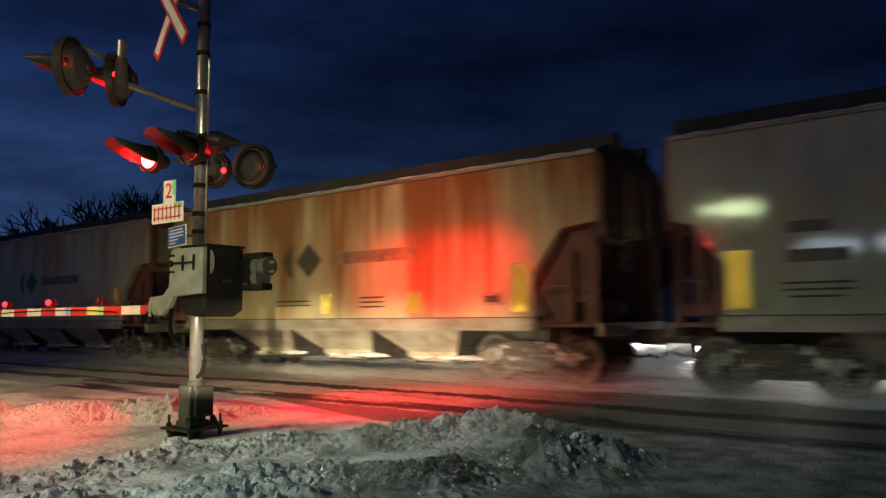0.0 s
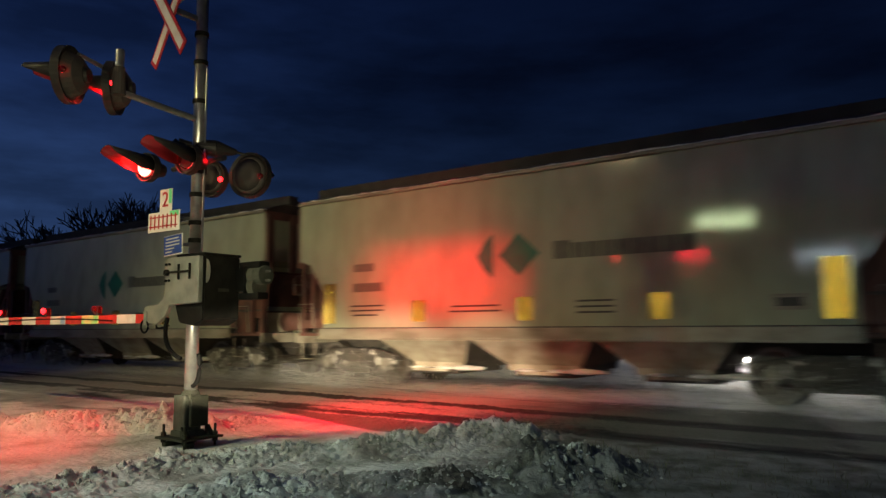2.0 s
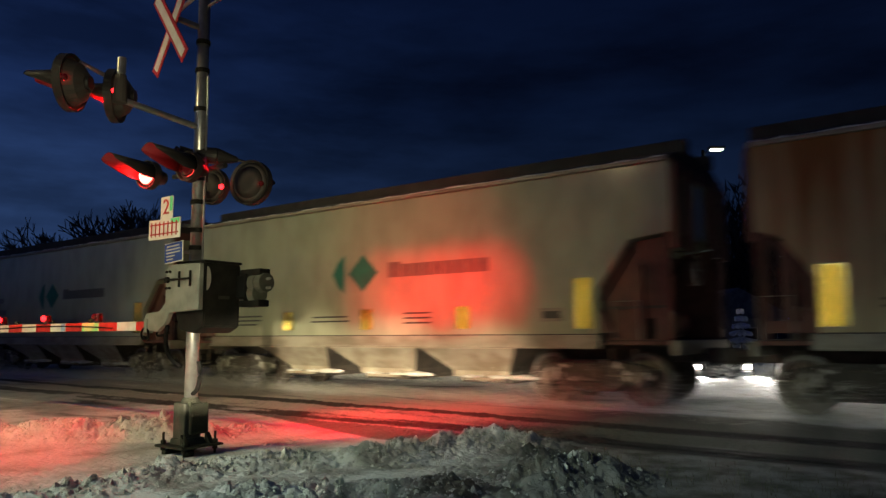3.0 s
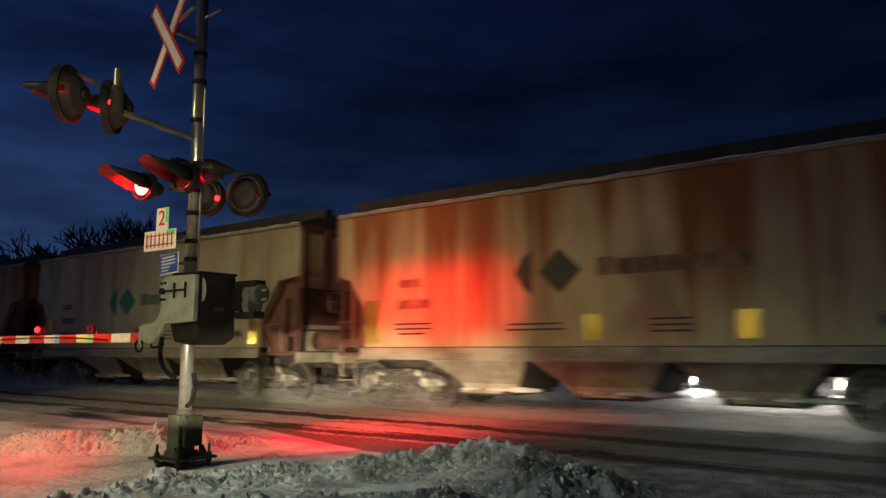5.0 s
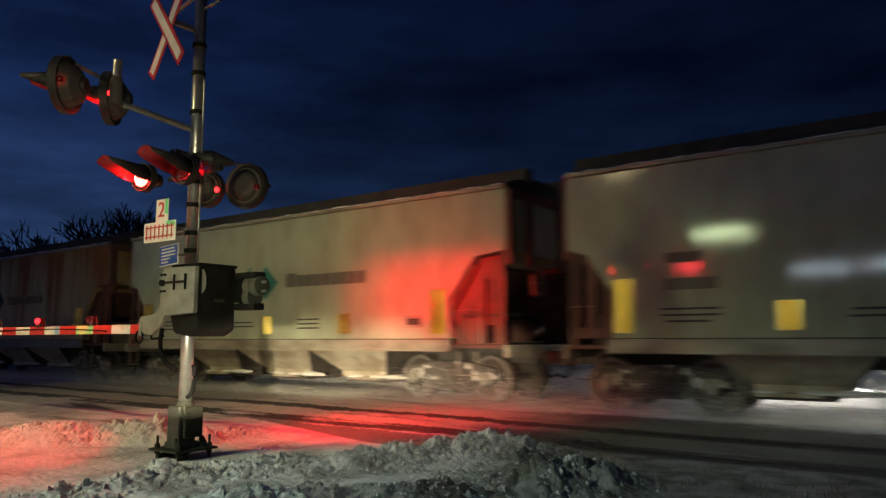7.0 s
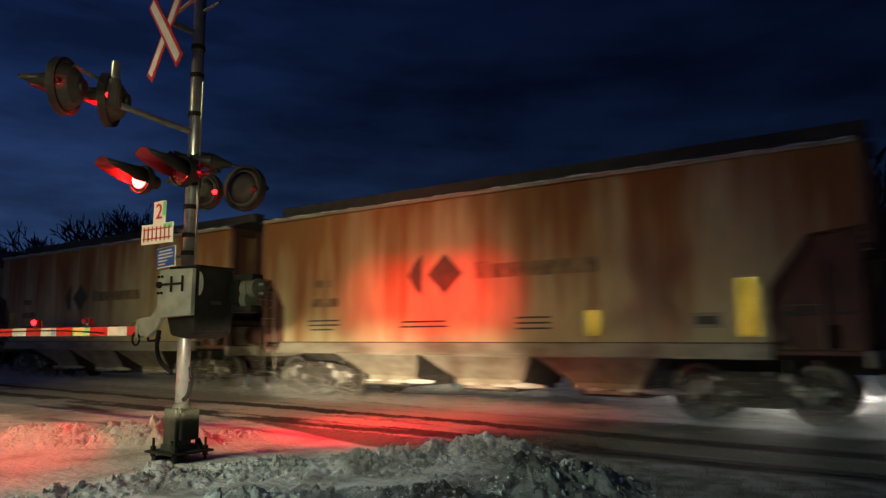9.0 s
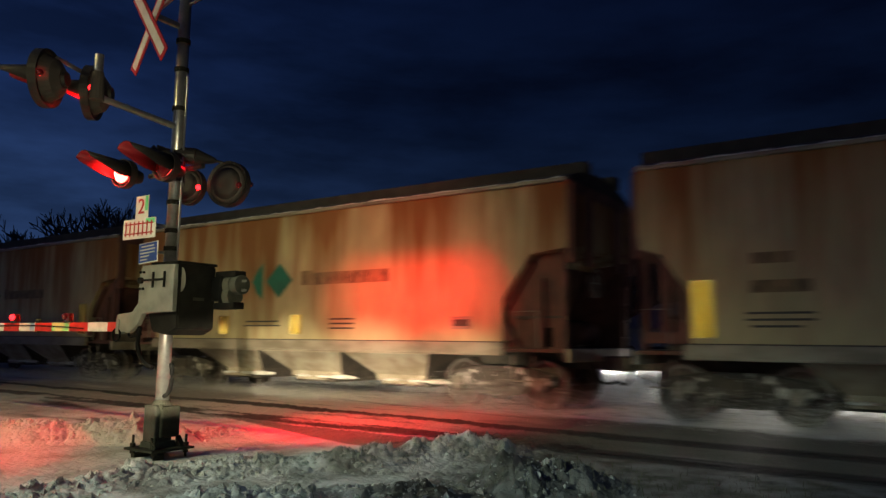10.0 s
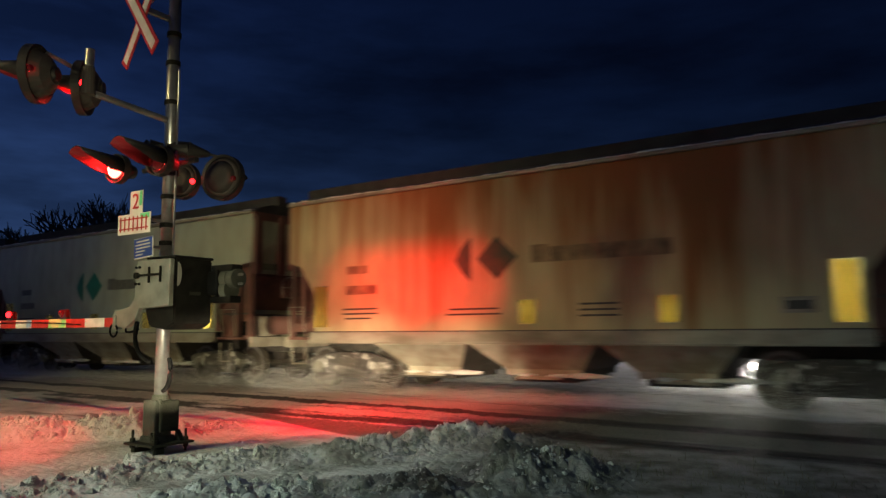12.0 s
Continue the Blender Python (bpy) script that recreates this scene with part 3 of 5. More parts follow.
def build_grass():
    """Dry stalks that stick out of the snow in front."""
    rng = random.Random(8)
    verts, faces = [], []
    for cx, cy, n, wide in ((1.5, 6.3, 240, 0.5), (1.1, 5.8, 160, 0.5), (2.4, 6.2, 320, 0.9), (-0.2, 7.6, 60, 0.5), (0.7, 8.2, 110, 0.4), (3.0, 5.6, 220, 0.9), (0.1, 5.4, 50, 0.7), (1.6, 7.0, 200, 0.5)):
        for _ in range(n):
            x, y = rng.gauss(cx, wide * 0.6), rng.gauss(cy, wide * 0.45)
            z = height_at(x, y) - 0.01
            h, lean, turn, w = rng.uniform(0.02, 0.10), rng.uniform(0.1, 1.4), rng.random() * math.tau, rng.uniform(0.0015, 0.004)
            tip = Vector((x + h * lean * math.cos(turn), y + h * lean * math.sin(turn), z + h))
            side = Vector((-math.sin(turn), math.cos(turn), 0)) * w
            i = len(verts)
            mid = Vector((x, y, z)).lerp(tip, 0.55) + Vector((0, 0, h * 0.08))
            for p, k in ((Vector((x, y, z)), 1.0), (mid, 0.7)):
                verts += [p - side * k, p + side * k]
            verts.append(tip)
            faces += [(i, i + 1, i + 3, i + 2), (i + 2, i + 3, i + 4)]
    me = bpy.data.meshes.new("dry_grass")
    me.from_pydata(verts, [], faces)
    me.materials.append(GRASS)
    tagged(new("dry_grass", me), "dry grass stalks poking through trodden snow", "grass", kind="stuff")


build_grass()


def build_track(name, across, label):
    """Rails with head, web and foot, and wooden ties under them."""
    track = thing(name, pose(*place(0, across), 0, 0, TRACK_TURN), label, "railway track", kind="structure")
    outline = [(-0.07, -0.17), (0.07, -0.17), (0.07, -0.155), (0.012, -0.13), (0.012, -0.05), (0.036, -0.035), (0.036, -0.004), (0.026, 0.0),
               (-0.026, 0.0), (-0.036, -0.004), (-0.036, -0.035), (-0.012, -0.05), (-0.012, -0.13), (-0.07, -0.155)]
    for y in (-0.755, 0.755):
        bm = prism(B(), outline, -150, 150)
        bmesh.ops.rotate(bm, verts=bm.verts, matrix=Matrix.Rotation(radians(90), 3, "Z"))
        part("rail", bm, RAIL_STEEL, track, "steel rail with polished head", at=pose(0, y, 0))
    me = mesh_of("tie", box(B(), (0, 0, 0), (0.22, 2.6, 0.16), bevel=0.012), TIE)
    for i in range(100):
        share("tie", me, track, pose(-22 + i * 0.52, 0, -0.255))


build_track("track_1", FAR_TRACK, "steel railway track bedded in snow under the train")
build_track("track_2", NEAR_TRACK, "steel railway track sunk in packed snow at the crossing")


# ------------------------------------------------------------ crossing mast
# the mast's own space: x along the gate arm, y towards the road's approach
MAST_TURN = TRACK_TURN
GROUND_MAST = 0.02
mast_pose = pose(MAST.x, MAST.y, GROUND_MAST, 0, 0, MAST_TURN)
mast = thing("crossing_signal", mast_pose, "galvanised railway crossing signal mast with lamps and signs in the snow", "crossing signal")
FLASH = []      # glowing drums: part, rest pose, True for the lamps of the first beat


def in_mast(world_point):
    return mast_pose.inverted() @ Vector(world_point)


def build_mast():
    bm = tube(B(), (0, 0, 0.50), (0, 0, 2.2), 0.071, seg=24)
    part("lower_pole", bm, STEEL, mast, smooth=True)
    part("upper_pole", tube(B(), (0, 0, 2.2), (0, 0, 5.4), 0.067, seg=24), STEEL, mast, smooth=True)
    part("pole_cap", tube(B(), (0, 0, 5.4), (0, 0, 5.46), 0.07, 0.04, seg=24), STEEL, mast)
    for z in (2.22, 2.42, 2.74, 3.82, 4.28, 4.62):
        part("clamp_band", tube(B(), (0, 0, z - 0.025), (0, 0, z + 0.025), 0.080, seg=24), DARK_PAINT, mast)
    # thin conduit behind the pole
    part("conduit", tube(B(), (-0.09, -0.02, 2.1), (-0.09, -0.02, 4.2), 0.012, seg=8), STEEL, mast)
    # pinched junction base, flange plate and anchor bolts
    bm = box(B(), (0.02, 0.02, 0.335), (0.21, 0.22, 0.39), bevel=0.02)
    prism(bm, [(-0.09, 0.15), (0.13, 0.15), (0.15, 0.085), (-0.12, 0.085)], -0.12, 0.14)
    part("junction_base", bm, BASE_PAINT, mast)
    part("base_door", box(B(), (-0.105, -0.035, 0.355), (0.05, 0.23, 0.33), bevel=0.022), CAST, mast)
    part("door_hinge", tube(B(), (-0.135, 0.10, 0.49), (-0.135, 0.10, 0.54), 0.022, seg=10), CAST, mast)
    bm = tube(tube(B(), (0, 0, 0.52), (0, 0, 0.555), 0.10, 0.095, seg=20), (0, 0, 0.555), (0, 0, 0.58), 0.09, 0.08, seg=20)
    part("junction_collar", bm, CAST, mast)
    for y in (-0.15, 0.15):
        part("base_foot", prism(B(), [(-0.20, 0.09), (-0.10, 0.09), (-0.10, 0.20)], y - 0.03, y + 0.03), CAST, mast)
    part("flange_plate", box(B(), (0, 0, 0.075), (0.50, 0.52, 0.026), bevel=0.008), CAST, mast)
    bolt = mesh_of("anchor_bolt", tube(tube(tube(B(), (0, 0, -0.1), (0, 0, 0.14), 0.014, seg=8), (0, 0, 0.022), (0, 0, 0.055), 0.032, seg=6), (0, 0, -0.05), (0, 0, -0.018), 0.032, seg=6), CAST)
    for x in (-0.19, 0.19):
        for y in (-0.19, 0.19):
            share("anchor_bolt", bolt, mast, pose(x, y, 0.075))
    part("foundation_frame", box(box(B(), (0.17, 0, -0.02), (0.05, 0.40, 0.10), bevel=0.01), (-0.17, 0.12, -0.02), (0.06, 0.10, 0.12), bevel=0.01), CAST, mast)
    # cables
    part("cable", path(B(), arc((-0.06, 0.02, 0.62), (-0.20, 0.02, 0.66), (-0.17, 0.02, 0.92), 8) + [Vector((-0.15, 0.02, 0.97))], 0.024), RUBBER, mast, smooth=True)
    part("cable", path(B(), arc((0.24, 0.16, 1.36), (0.36, 0.16, 1.02), (0.06, 0.10, 0.92), 14), 0.025), RUBBER, mast, smooth=True)
    # crossarm of the lower lamps
    part("lamp_crossarm", tube(B(), (-0.48, 0, 3.10), (0.48, 0, 3.10), 0.03, seg=12), LAMP_BLACK, mast)
    # the dark cover over the joint, tapering towards the lamp that faces the train
    bm = tube(tube(B(), (0.03, 0.02, 3.30), (-0.10, -0.16, 3.29), 0.085, 0.10, seg=16), (-0.10, -0.16, 3.29), (-0.22, -0.36, 3.27), 0.10, 0.03, seg=16)
    part("joint_cover", bm, LAMP_BLACK, mast)
    part("lamp_stay", tube(B(), (-0.22, -0.36, 3.27), (-0.36, -0.52, 3.22), 0.016, seg=8), LAMP_BLACK, mast)
    part("joint_cover", tube(tube(B(), (-0.02, 0.10, 3.26), (0.05, 0.22, 3.26), 0.07, 0.10, seg=16), (0.05, 0.22, 3.26), (0.08, 0.30, 3.22), 0.10, 0.04, seg=16), LAMP_BLACK, mast)
    part("crossarm_hub", tube(B(), (0, 0, 2.98), (0, 0, 3.20), 0.10, seg=18), LAMP_BLACK, mast)
    # outrigger of the upper lamps
    tip = in_mast((-3.36, 7.22, 0))
    part("outrigger", path(B(), [(0, 0.05, 3.61), (tip.x, tip.y, 3.72), (tip.x, tip.y, 4.02)], 0.035, 12), STEEL, mast)
    part("outrigger_cap", tube(B(), (tip.x, tip.y, 4.0), (tip.x, tip.y, 4.17), 0.045, seg=14), STEEL, mast)
    part("outrigger_yoke", tube(B(), (tip.x, tip.y, 3.68), (tip.x, tip.y, 3.98), 0.075, 0.055, seg=14), LAMP_BACK, mast)
    one, two = in_mast((-3.66, 6.96, 0)), in_mast((-3.50, 7.52, 0))
    part("outrigger_crossarm", tube(B(), (one.x, one.y, 4.02), (two.x, two.y, 4.00), 0.022, seg=10), STEEL, mast)


def lit_side(bead):
    """Glow on the half that looks along the bead's own -y, dark glass on the rest."""
    for f in bead.faces:
        f.material_index = 0 if f.calc_center_median().normalized().y < -0.2 else 1


def towards_eye(space, spot):
    """Turns a bead about the upright so that its bright half faces the camera."""
    way = (space.inverted() @ Vector(EYE)) - spot
    return pose(0, 0, 0, 0, 0, math.degrees(math.atan2(way.y, way.x)) + 90)


def flasher(at, facing, disc, beat, hood=0.34, peep=1, drop=0.0):
    """One round red flasher: background disc, housing, lens, hood, and a small sight hole on its side."""
    way = Vector((math.cos(radians(facing)), math.sin(radians(facing)), 0))
    m = Matrix.Translation(at) @ pose(0, 0, 0, 0, 0, facing - 90)      # own y looks along the beam
    m = mast_pose.inverted() @ m
    lamp_head = part("flasher", tube(B(), (0, -0.20 if peep <= 0 else -0.05, 0), (0, 0.02, 0), 0.07, 0.125, seg=24), LAMP_BLACK, mast, "black flasher head with red lens", smooth=False, at=m)
    if peep < 0:
        bowl = tube(tube(B(), (0, -0.11, 0), (0, -0.012, 0), 0.19, 0.235, seg=28), (0, -0.17, 0), (0, -0.11, 0), 0.10, 0.19, seg=28)
        part("housing_bowl", bowl, LAMP_BACK, lamp_head, "brownish grey rear housing", smooth=False)
    elif peep > 0:
        dome = tube(tube(B(), (0, -0.045, 0), (0, -0.012, 0), disc * 0.72, disc * 0.92, seg=36), (0, -0.065, 0), (0, -0.045, 0), disc * 0.25, disc * 0.72, seg=36)
        part("housing_bowl", dome, LAMP_BACK, lamp_head, "grey domed rear cover", smooth=True)
    bm = tube(B(), (0, -0.012, 0), (0, 0.0, 0), disc, seg=40)
    part("background_disc", bm, LAMP_BACK, lamp_head)
    rim = B()
    ring = [(disc * 0.90, -0.018), (disc * 1.015, -0.035), (disc * 1.02, 0.05), (disc * 0.93, 0.045)]
    rows = []
    for k in range(40):
        a = k * math.tau / 40
        rows.append([rim.verts.new((r * math.cos(a), y, r * math.sin(a))) for r, y in ring])
    for k in range(40):
        for j in range(4):
            rim.faces.new((rows[k][j], rows[k][(j + 1) % 4], rows[(k + 1) % 40][(j + 1) % 4], rows[(k + 1) % 40][j]))
    part("disc_rim", rim, LAMP_BLACK, lamp_head)
    # the hood: an open half shell over the lens, longer above
    hd = B()
    prev = None
    for k in range(23):
        a = radians(-25 + k * 230 / 22)
        c, s = math.cos(a), math.sin(a)
        length = hood * (0.30 + 0.70 * min(1.0, max(0.0, (s + 0.5) / 0.9)))
        ring = [hd.verts.new((0.135 * c, 0.0, 0.135 * s)), hd.verts.new((0.125 * c, length, 0.125 * s - drop * length)),
                hd.verts.new((0.119 * c, length, 0.119 * s - drop * length)), hd.verts.new((0.129 * c, 0.0, 0.129 * s))]
        if prev:
            for j in range(4):
                hd.faces.new((prev[j], prev[(j + 1) % 4], ring[(j + 1) % 4], ring[j])).material_index = 1 if j == 2 else 0
        prev = ring
    bmesh.ops.recalc_face_normals(hd, faces=hd.faces)
    me = mesh_of("hood", hd, LAMP_BLACK, True)
    me.materials.append(HOOD_LAMP_RED)
    share("hood", me, lamp_head, Matrix(), "long black visor, its inside coloured red for the lamp light")
    # clear ring round the lens and, inside, a drum with a bright and a dark side that turns with the beat
    part("lens_ring", tube(B(), (0, 0.0, 0), (0, 0.03, 0), 0.125, 0.118, seg=28), LAMP_BLACK, lamp_head)
    drum = B()
    for side in (1, -1):
        rows = []
        for i in range(7):
            b = radians(i * 15)
            r, y = 0.108 * math.cos(b) if i < 6 else 0.0, side * (0.004 + 0.05 * math.sin(b))
            rows.append([drum.verts.new((r * math.cos(k * math.tau / 28), y, r * math.sin(k * math.tau / 28))) for k in range(28)] if i < 6 else [drum.verts.new((0, y, 0))])
        for a, c in zip(rows, rows[1:]):
            for k in range(28):
                vs = (a[k], a[(k + 1) % 28], c[(k + 1) % 28], c[k]) if len(c) > 1 else (a[k], a[(k + 1) % 28], c[0])
                f = drum.faces.new(vs)
                f.material_index = 0 if side > 0 else 1
    bmesh.ops.recalc_face_normals(drum, faces=drum.faces)
    me = mesh_of("lens_drum", drum, LENS_LIT, True)
    me.materials.append(LENS_DARK)
    home = pose(0, 0.035, 0)
    turning = share("lens_drum", me, lamp_head, home, "red signal lens that shines and darkens in turn")
    FLASH.append((turning, home, beat))
    if peep:
        # small red sight glass on the side of the head, also on a turning drum
        side = (0.17 if peep > 0 else -0.24)
        back = -0.05 if peep > 0 else -0.06
        part("sight_bracket", tube(B(), (side * 0.5, back + 0.03, -0.03), (side, back + 0.02, -0.03), 0.02, seg=10), LAMP_BLACK, lamp_head)
        bead = B()
        bmesh.ops.create_uvsphere(bead, u_segments=16, v_segments=8, radius=0.033)
        lit_side(bead)
        me = mesh_of("sight_glass", bead, PEEP_LIT, True)
        me.materials.append(LENS_DARK)
        spot = Vector((side * 1.05, back, -0.03))
        home = Matrix.Translation(spot) @ towards_eye(mast_pose @ m, spot)
        glass = share("sight_glass", me, lamp_head, home, "small red sight glass")
        FLASH.append((glass, home, beat))
    return lamp_head


def build_signs():
    facing = pose(0, 0, 0, 0, 0, 0)
    # crossbuck: two crossed boards with a red border
    cross = part("crossbuck_bracket", box(B(), (0.02, 0.17, 4.80), (0.05, 0.33, 0.06), bevel=0.008), STEEL, mast)
    for k, turn in enumerate((50, -50)):
        m = Matrix.Translation((0.104, 0.345 + 0.022 * k, 4.73)) @ Matrix.Rotation(radians(-8), 4, "Z") @ Matrix.Rotation(radians(turn), 4, "Y")
        board = part("crossbuck_board", box(B(), (0, 0, 0), (1.22, 0.012, 0.185), bevel=0.003), SIGN_RED, mast, "white crossbuck board with red border", at=m)
        part("white_face", box(B(), (0, 0.009, 0), (1.12, 0.006, 0.105)), SIGN_WHITE, board)
    # light bracket and small fixtures at the mast head
    part("top_bracket", path(B(), [(0.55, 0.10, 5.02), (0.10, 0.06, 5.20), (0, 0, 5.22)], 0.024, 10), STEEL, mast)
    part("top_bracket", path(B(), [(-0.30, -0.05, 5.12), (0, 0, 5.05)], 0.018, 10), STEEL, mast)
    # number of tracks: a digit board over a board with a drawn track
    m = pose(0.115, 0.326, 2.412, 0, 0, 2)
    board = part("track_sign", box(B(), (0, 0, 0), (0.56, 0.012, 0.22), bevel=0.004), SIGN_WHITE, mast, "white sign with a red track drawing", at=m)
    for z in (0.052, -0.052):
        part("track_rail", box(B(), (0, 0.009, z), (0.50, 0.004, 0.014)), SIGN_RED, board)
    me = mesh_of("track_tie", box(B(), (0, 0, 0), (0.016, 0.004, 0.16)), SIGN_RED)
    for i in range(7):
        share("track_tie", me, board, pose(-0.22 + i * 0.0735, 0.012, 0))
    # the sheeting's glint, painted as a flat green patch
    part("sign_gloss", box(B(), (-0.19, 0.008, 0.075), (0.15, 0.003, 0.055)), SIGN_GREEN, board, "green patch painted in place of the sheeting's glint")
    digit = part("digit_sign", box(B(), (-0.03, 0, 0.232), (0.215, 0.012, 0.25), bevel=0.004), SIGN_WHITE, mast, "white sign with a dark red digit two", at=m)
    part("sign_gloss", box(B(), (-0.112, 0.008, 0.272), (0.045, 0.003, 0.16)), SIGN_GREEN, digit, "green patch painted in place of the sheeting's glint")
    txt = bpy.data.curves.new("digit", "FONT")
    txt.body, txt.size, txt.extrude, txt.align_x, txt.align_y = "2", 0.24, 0.003, "CENTER", "CENTER"
    txt.materials.append(SIGN_RED)
    t = new("digit", txt)
    t.parent, t.matrix_basis = digit, pose(-0.03, 0.012, 0.232, 90, 0, 180)
    # blue emergency plate with lines of writing too small to read
    m = pose(0.084, 0.22, 2.161, 0, 3, -2)
    plate = part("emergency_plate", box(B(), (0, 0, 0), (0.36, 0.01, 0.225), bevel=0.003), SIGN_WHITE, mast, "blue emergency plate with pale writing", at=m)
    part("blue_face", box(B(), (0, 0.007, 0), (0.34, 0.006, 0.205)), SIGN_BLUE, plate)
    for i, (w, c) in enumerate(((0.24, 0.0), (0.28, 0.0), (0.27, 0.0), (0.17, 0.05), (0.13, 0.07))):
        part("writing_bar", box(B(), (c, 0.012, 0.07 - i * 0.036), (w, 0.003, 0.014)), PALE_MARK, plate)
    part("sign_bracket", box(B(), (0.05, 0.17, 2.47), (0.04, 0.30, 0.03)), STEEL, mast)
    part("sign_bracket", box(B(), (0.03, 0.12, 2.17), (0.04, 0.2, 0.03)), STEEL, mast)


def build_gate():
    """Gate machine, its crank arms and counterweights, and the lowered striped arm."""
    gate = thing("crossing_gate", mast_pose, "lowered red and white gate arm on a grey gate machine", "crossing gate")
    # machine case: pale side plate towards the road, front's shade put into dark colour
    bm = prism(B(), [(-0.36, 2.03), (0.10, 2.03), (0.16, 1.98), (0.16, 1.50), (0.08, 1.31), (-0.20, 1.27), (-0.36, 1.34)], -0.34, 0.13)
    bmesh.ops.bevel(bm, geom=list(bm.edges), offset=0.014, segments=2, affect="EDGES")
    part("machine_case", bm, DARK_PAINT, gate, "dark gate machine case")
    part("case_lid", box(B(), (-0.12, -0.10, 2.045), (0.50, 0.50, 0.03), bevel=0.01), DARK_PAINT, gate)
    bm = prism(B(), [(-0.36, 2.02), (0.20, 2.03), (0.25, 1.93), (0.25, 1.62), (0.36, 1.52), (0.62, 1.50), (0.66, 1.42), (0.58, 1.31), (0.40, 1.29),
                     (0.24, 1.38), (0.16, 1.50), (-0.36, 1.52)], 0.14, 0.20)
    bmesh.ops.bevel(bm, geom=list(bm.edges), offset=0.008, segments=1, affect="EDGES")
    part("crank_plate", bm, GREY_PAINT, gate, "grey crank plate that carries the arm")
    # crank rods, hubs and bolts on the plate
    part("crank_rod", tube(B(), (-0.22, 0.22, 1.86), (0.20, 0.22, 1.86), 0.012, seg=10), DARK_PAINT, gate)
    for x in (-0.22, -0.02):
        part("crank_bar", box(B(), (x, 0.215, 1.86), (0.02, 0.02, 0.17), bevel=0.004), DARK_PAINT, gate)
    part("crank_hub", tube(B(), (0.20, 0.20, 1.86), (0.20, 0.235, 1.86), 0.035, seg=14), DARK_PAINT, gate)
    bolt = mesh_of("bolt", tube(B(), (0, 0, 0), (0, 0.02, 0), 0.014, seg=6), DARK_PAINT)
    for x in (0.16, 0.22):
        for z in (1.95, 1.77):
            share("bolt", bolt, gate, pose(x, 0.20, z))
    # white quadrant plate on the dark front
    bm = B()
    pts = [bm.verts.new((-0.368, 0.11 - 0.055 * math.sin(radians(a)), 1.86 + 0.13 * math.cos(radians(a)))) for a in range(0, 181, 15)]
    bm.faces.new(pts)
    bmesh.ops.solidify(bm, geom=list(bm.faces), thickness=0.006)
    part("quadrant_plate", bm, PALE_MARK, gate, "pale half-round plate")
    part("name_plate", box(B(), (-0.365, -0.12, 1.66), (0.006, 0.14, 0.035)), CAST, gate)
    # far side: stacked counterweights on their arms
    part("counterweight_arm", box(B(), (-0.34, -0.36, 1.78), (0.44, 0.16, 0.26), bevel=0.02), DARK_PAINT, gate)
    weight = mesh_of("counterweight", box(B(), (0, 0, 0), (0.34, 0.15, 0.075), bevel=0.012), DARK_PAINT)
    for x, z in ((-0.58, 1.935), (-0.57, 1.595)):
        share("counterweight", weight, gate, pose(x, -0.36, z))
    roll = mesh_of("weight_disc", tube(B(), (-0.05, 0, 0), (0.05, 0, 0), 0.105, seg=22), BASE_PAINT)
    for x, z in ((-0.62, 1.82), (-0.73, 1.82), (-0.62, 1.70)):
        share("weight_disc", roll, gate, pose(x, -0.36, z), "grey round counterweight")
    for z in (1.76, 1.86):
        part("weight_bolt", tube(B(), (-0.84, -0.36, z), (-0.55, -0.36, z), 0.014, seg=8), STEEL, gate)
    part("weight_clamp", box(B(), (-0.53, -0.36, 1.77), (0.03, 0.20, 0.30), bevel=0.006), DARK_PAINT, gate)
    part("cable_loop", path(B(), [Vector((0.62 + 0.07 * math.cos(a), 0.20, 1.27 + 0.07 * math.sin(a))) for a in np.linspace(0, math.tau, 18)], 0.011, 8), RUBBER, gate, smooth=True)
    part("hanging_cable", path(B(), arc((0.30, 0.17, 1.40), (0.62, 0.17, 1.18), (0.30, 0.10, 1.28), 12), 0.012, 8), RUBBER, gate, smooth=True)
    # the arm, in alternate red and white sleeves, with three lamps on it
    length, x0, zc, step = 7.6, 0.56, 1.36, 0.405
    part("arm_adapter", box(B(), (0.60, 0.17, zc), (0.06, 0.09, 0.16), bevel=0.01), GREY_PAINT, gate)
    tints = {0: (ARM_RED, "red sleeve"), 1: (ARM_WHITE, "white sleeve")}
    for i in range(int(length / step)):
        a, b = x0 + 0.06 + max(0.0, i - 0.5) * step, x0 + 0.06 + (i + 0.5) * step
        mat, label = (ARM_PAINTED_GLINT, "prismatic sleeve, its green and yellow glint painted on") if i == 3 else tints[i % 2]
        part("arm_sleeve", box(B(), ((a + b) / 2, 0.17, zc), (b - a - 0.004, 0.05, 0.105), bevel=0.006), mat, gate, label)
    part("sleeve_strip", box(B(), (x0 + 0.06 + 4.65 * step, 0.198, zc), (0.10, 0.006, 0.10)), ARM_BLUE, gate, "pale blue strip")
    for i, x in enumerate((1.70, 2.99, 4.30)):
        base = part("arm_lamp", tube(B(), (x, 0.17, zc + 0.05), (x, 0.17, zc + 0.075), 0.055, seg=16), LAMP_BLACK, gate, "red lamp on the gate arm")
        cup = part("lamp_shell", tube(B(), (x, 0.17, zc + 0.075), (x, 0.17, zc + 0.165), 0.055, 0.05, seg=16), LENS_DARK, base)
        bead = B()
        bmesh.ops.create_uvsphere(bead, u_segments=16, v_segments=8, radius=0.042)
        lit_side(bead)
        me = mesh_of("lamp_globe", bead, PEEP_LIT, True)
        me.materials.append(LENS_DARK)
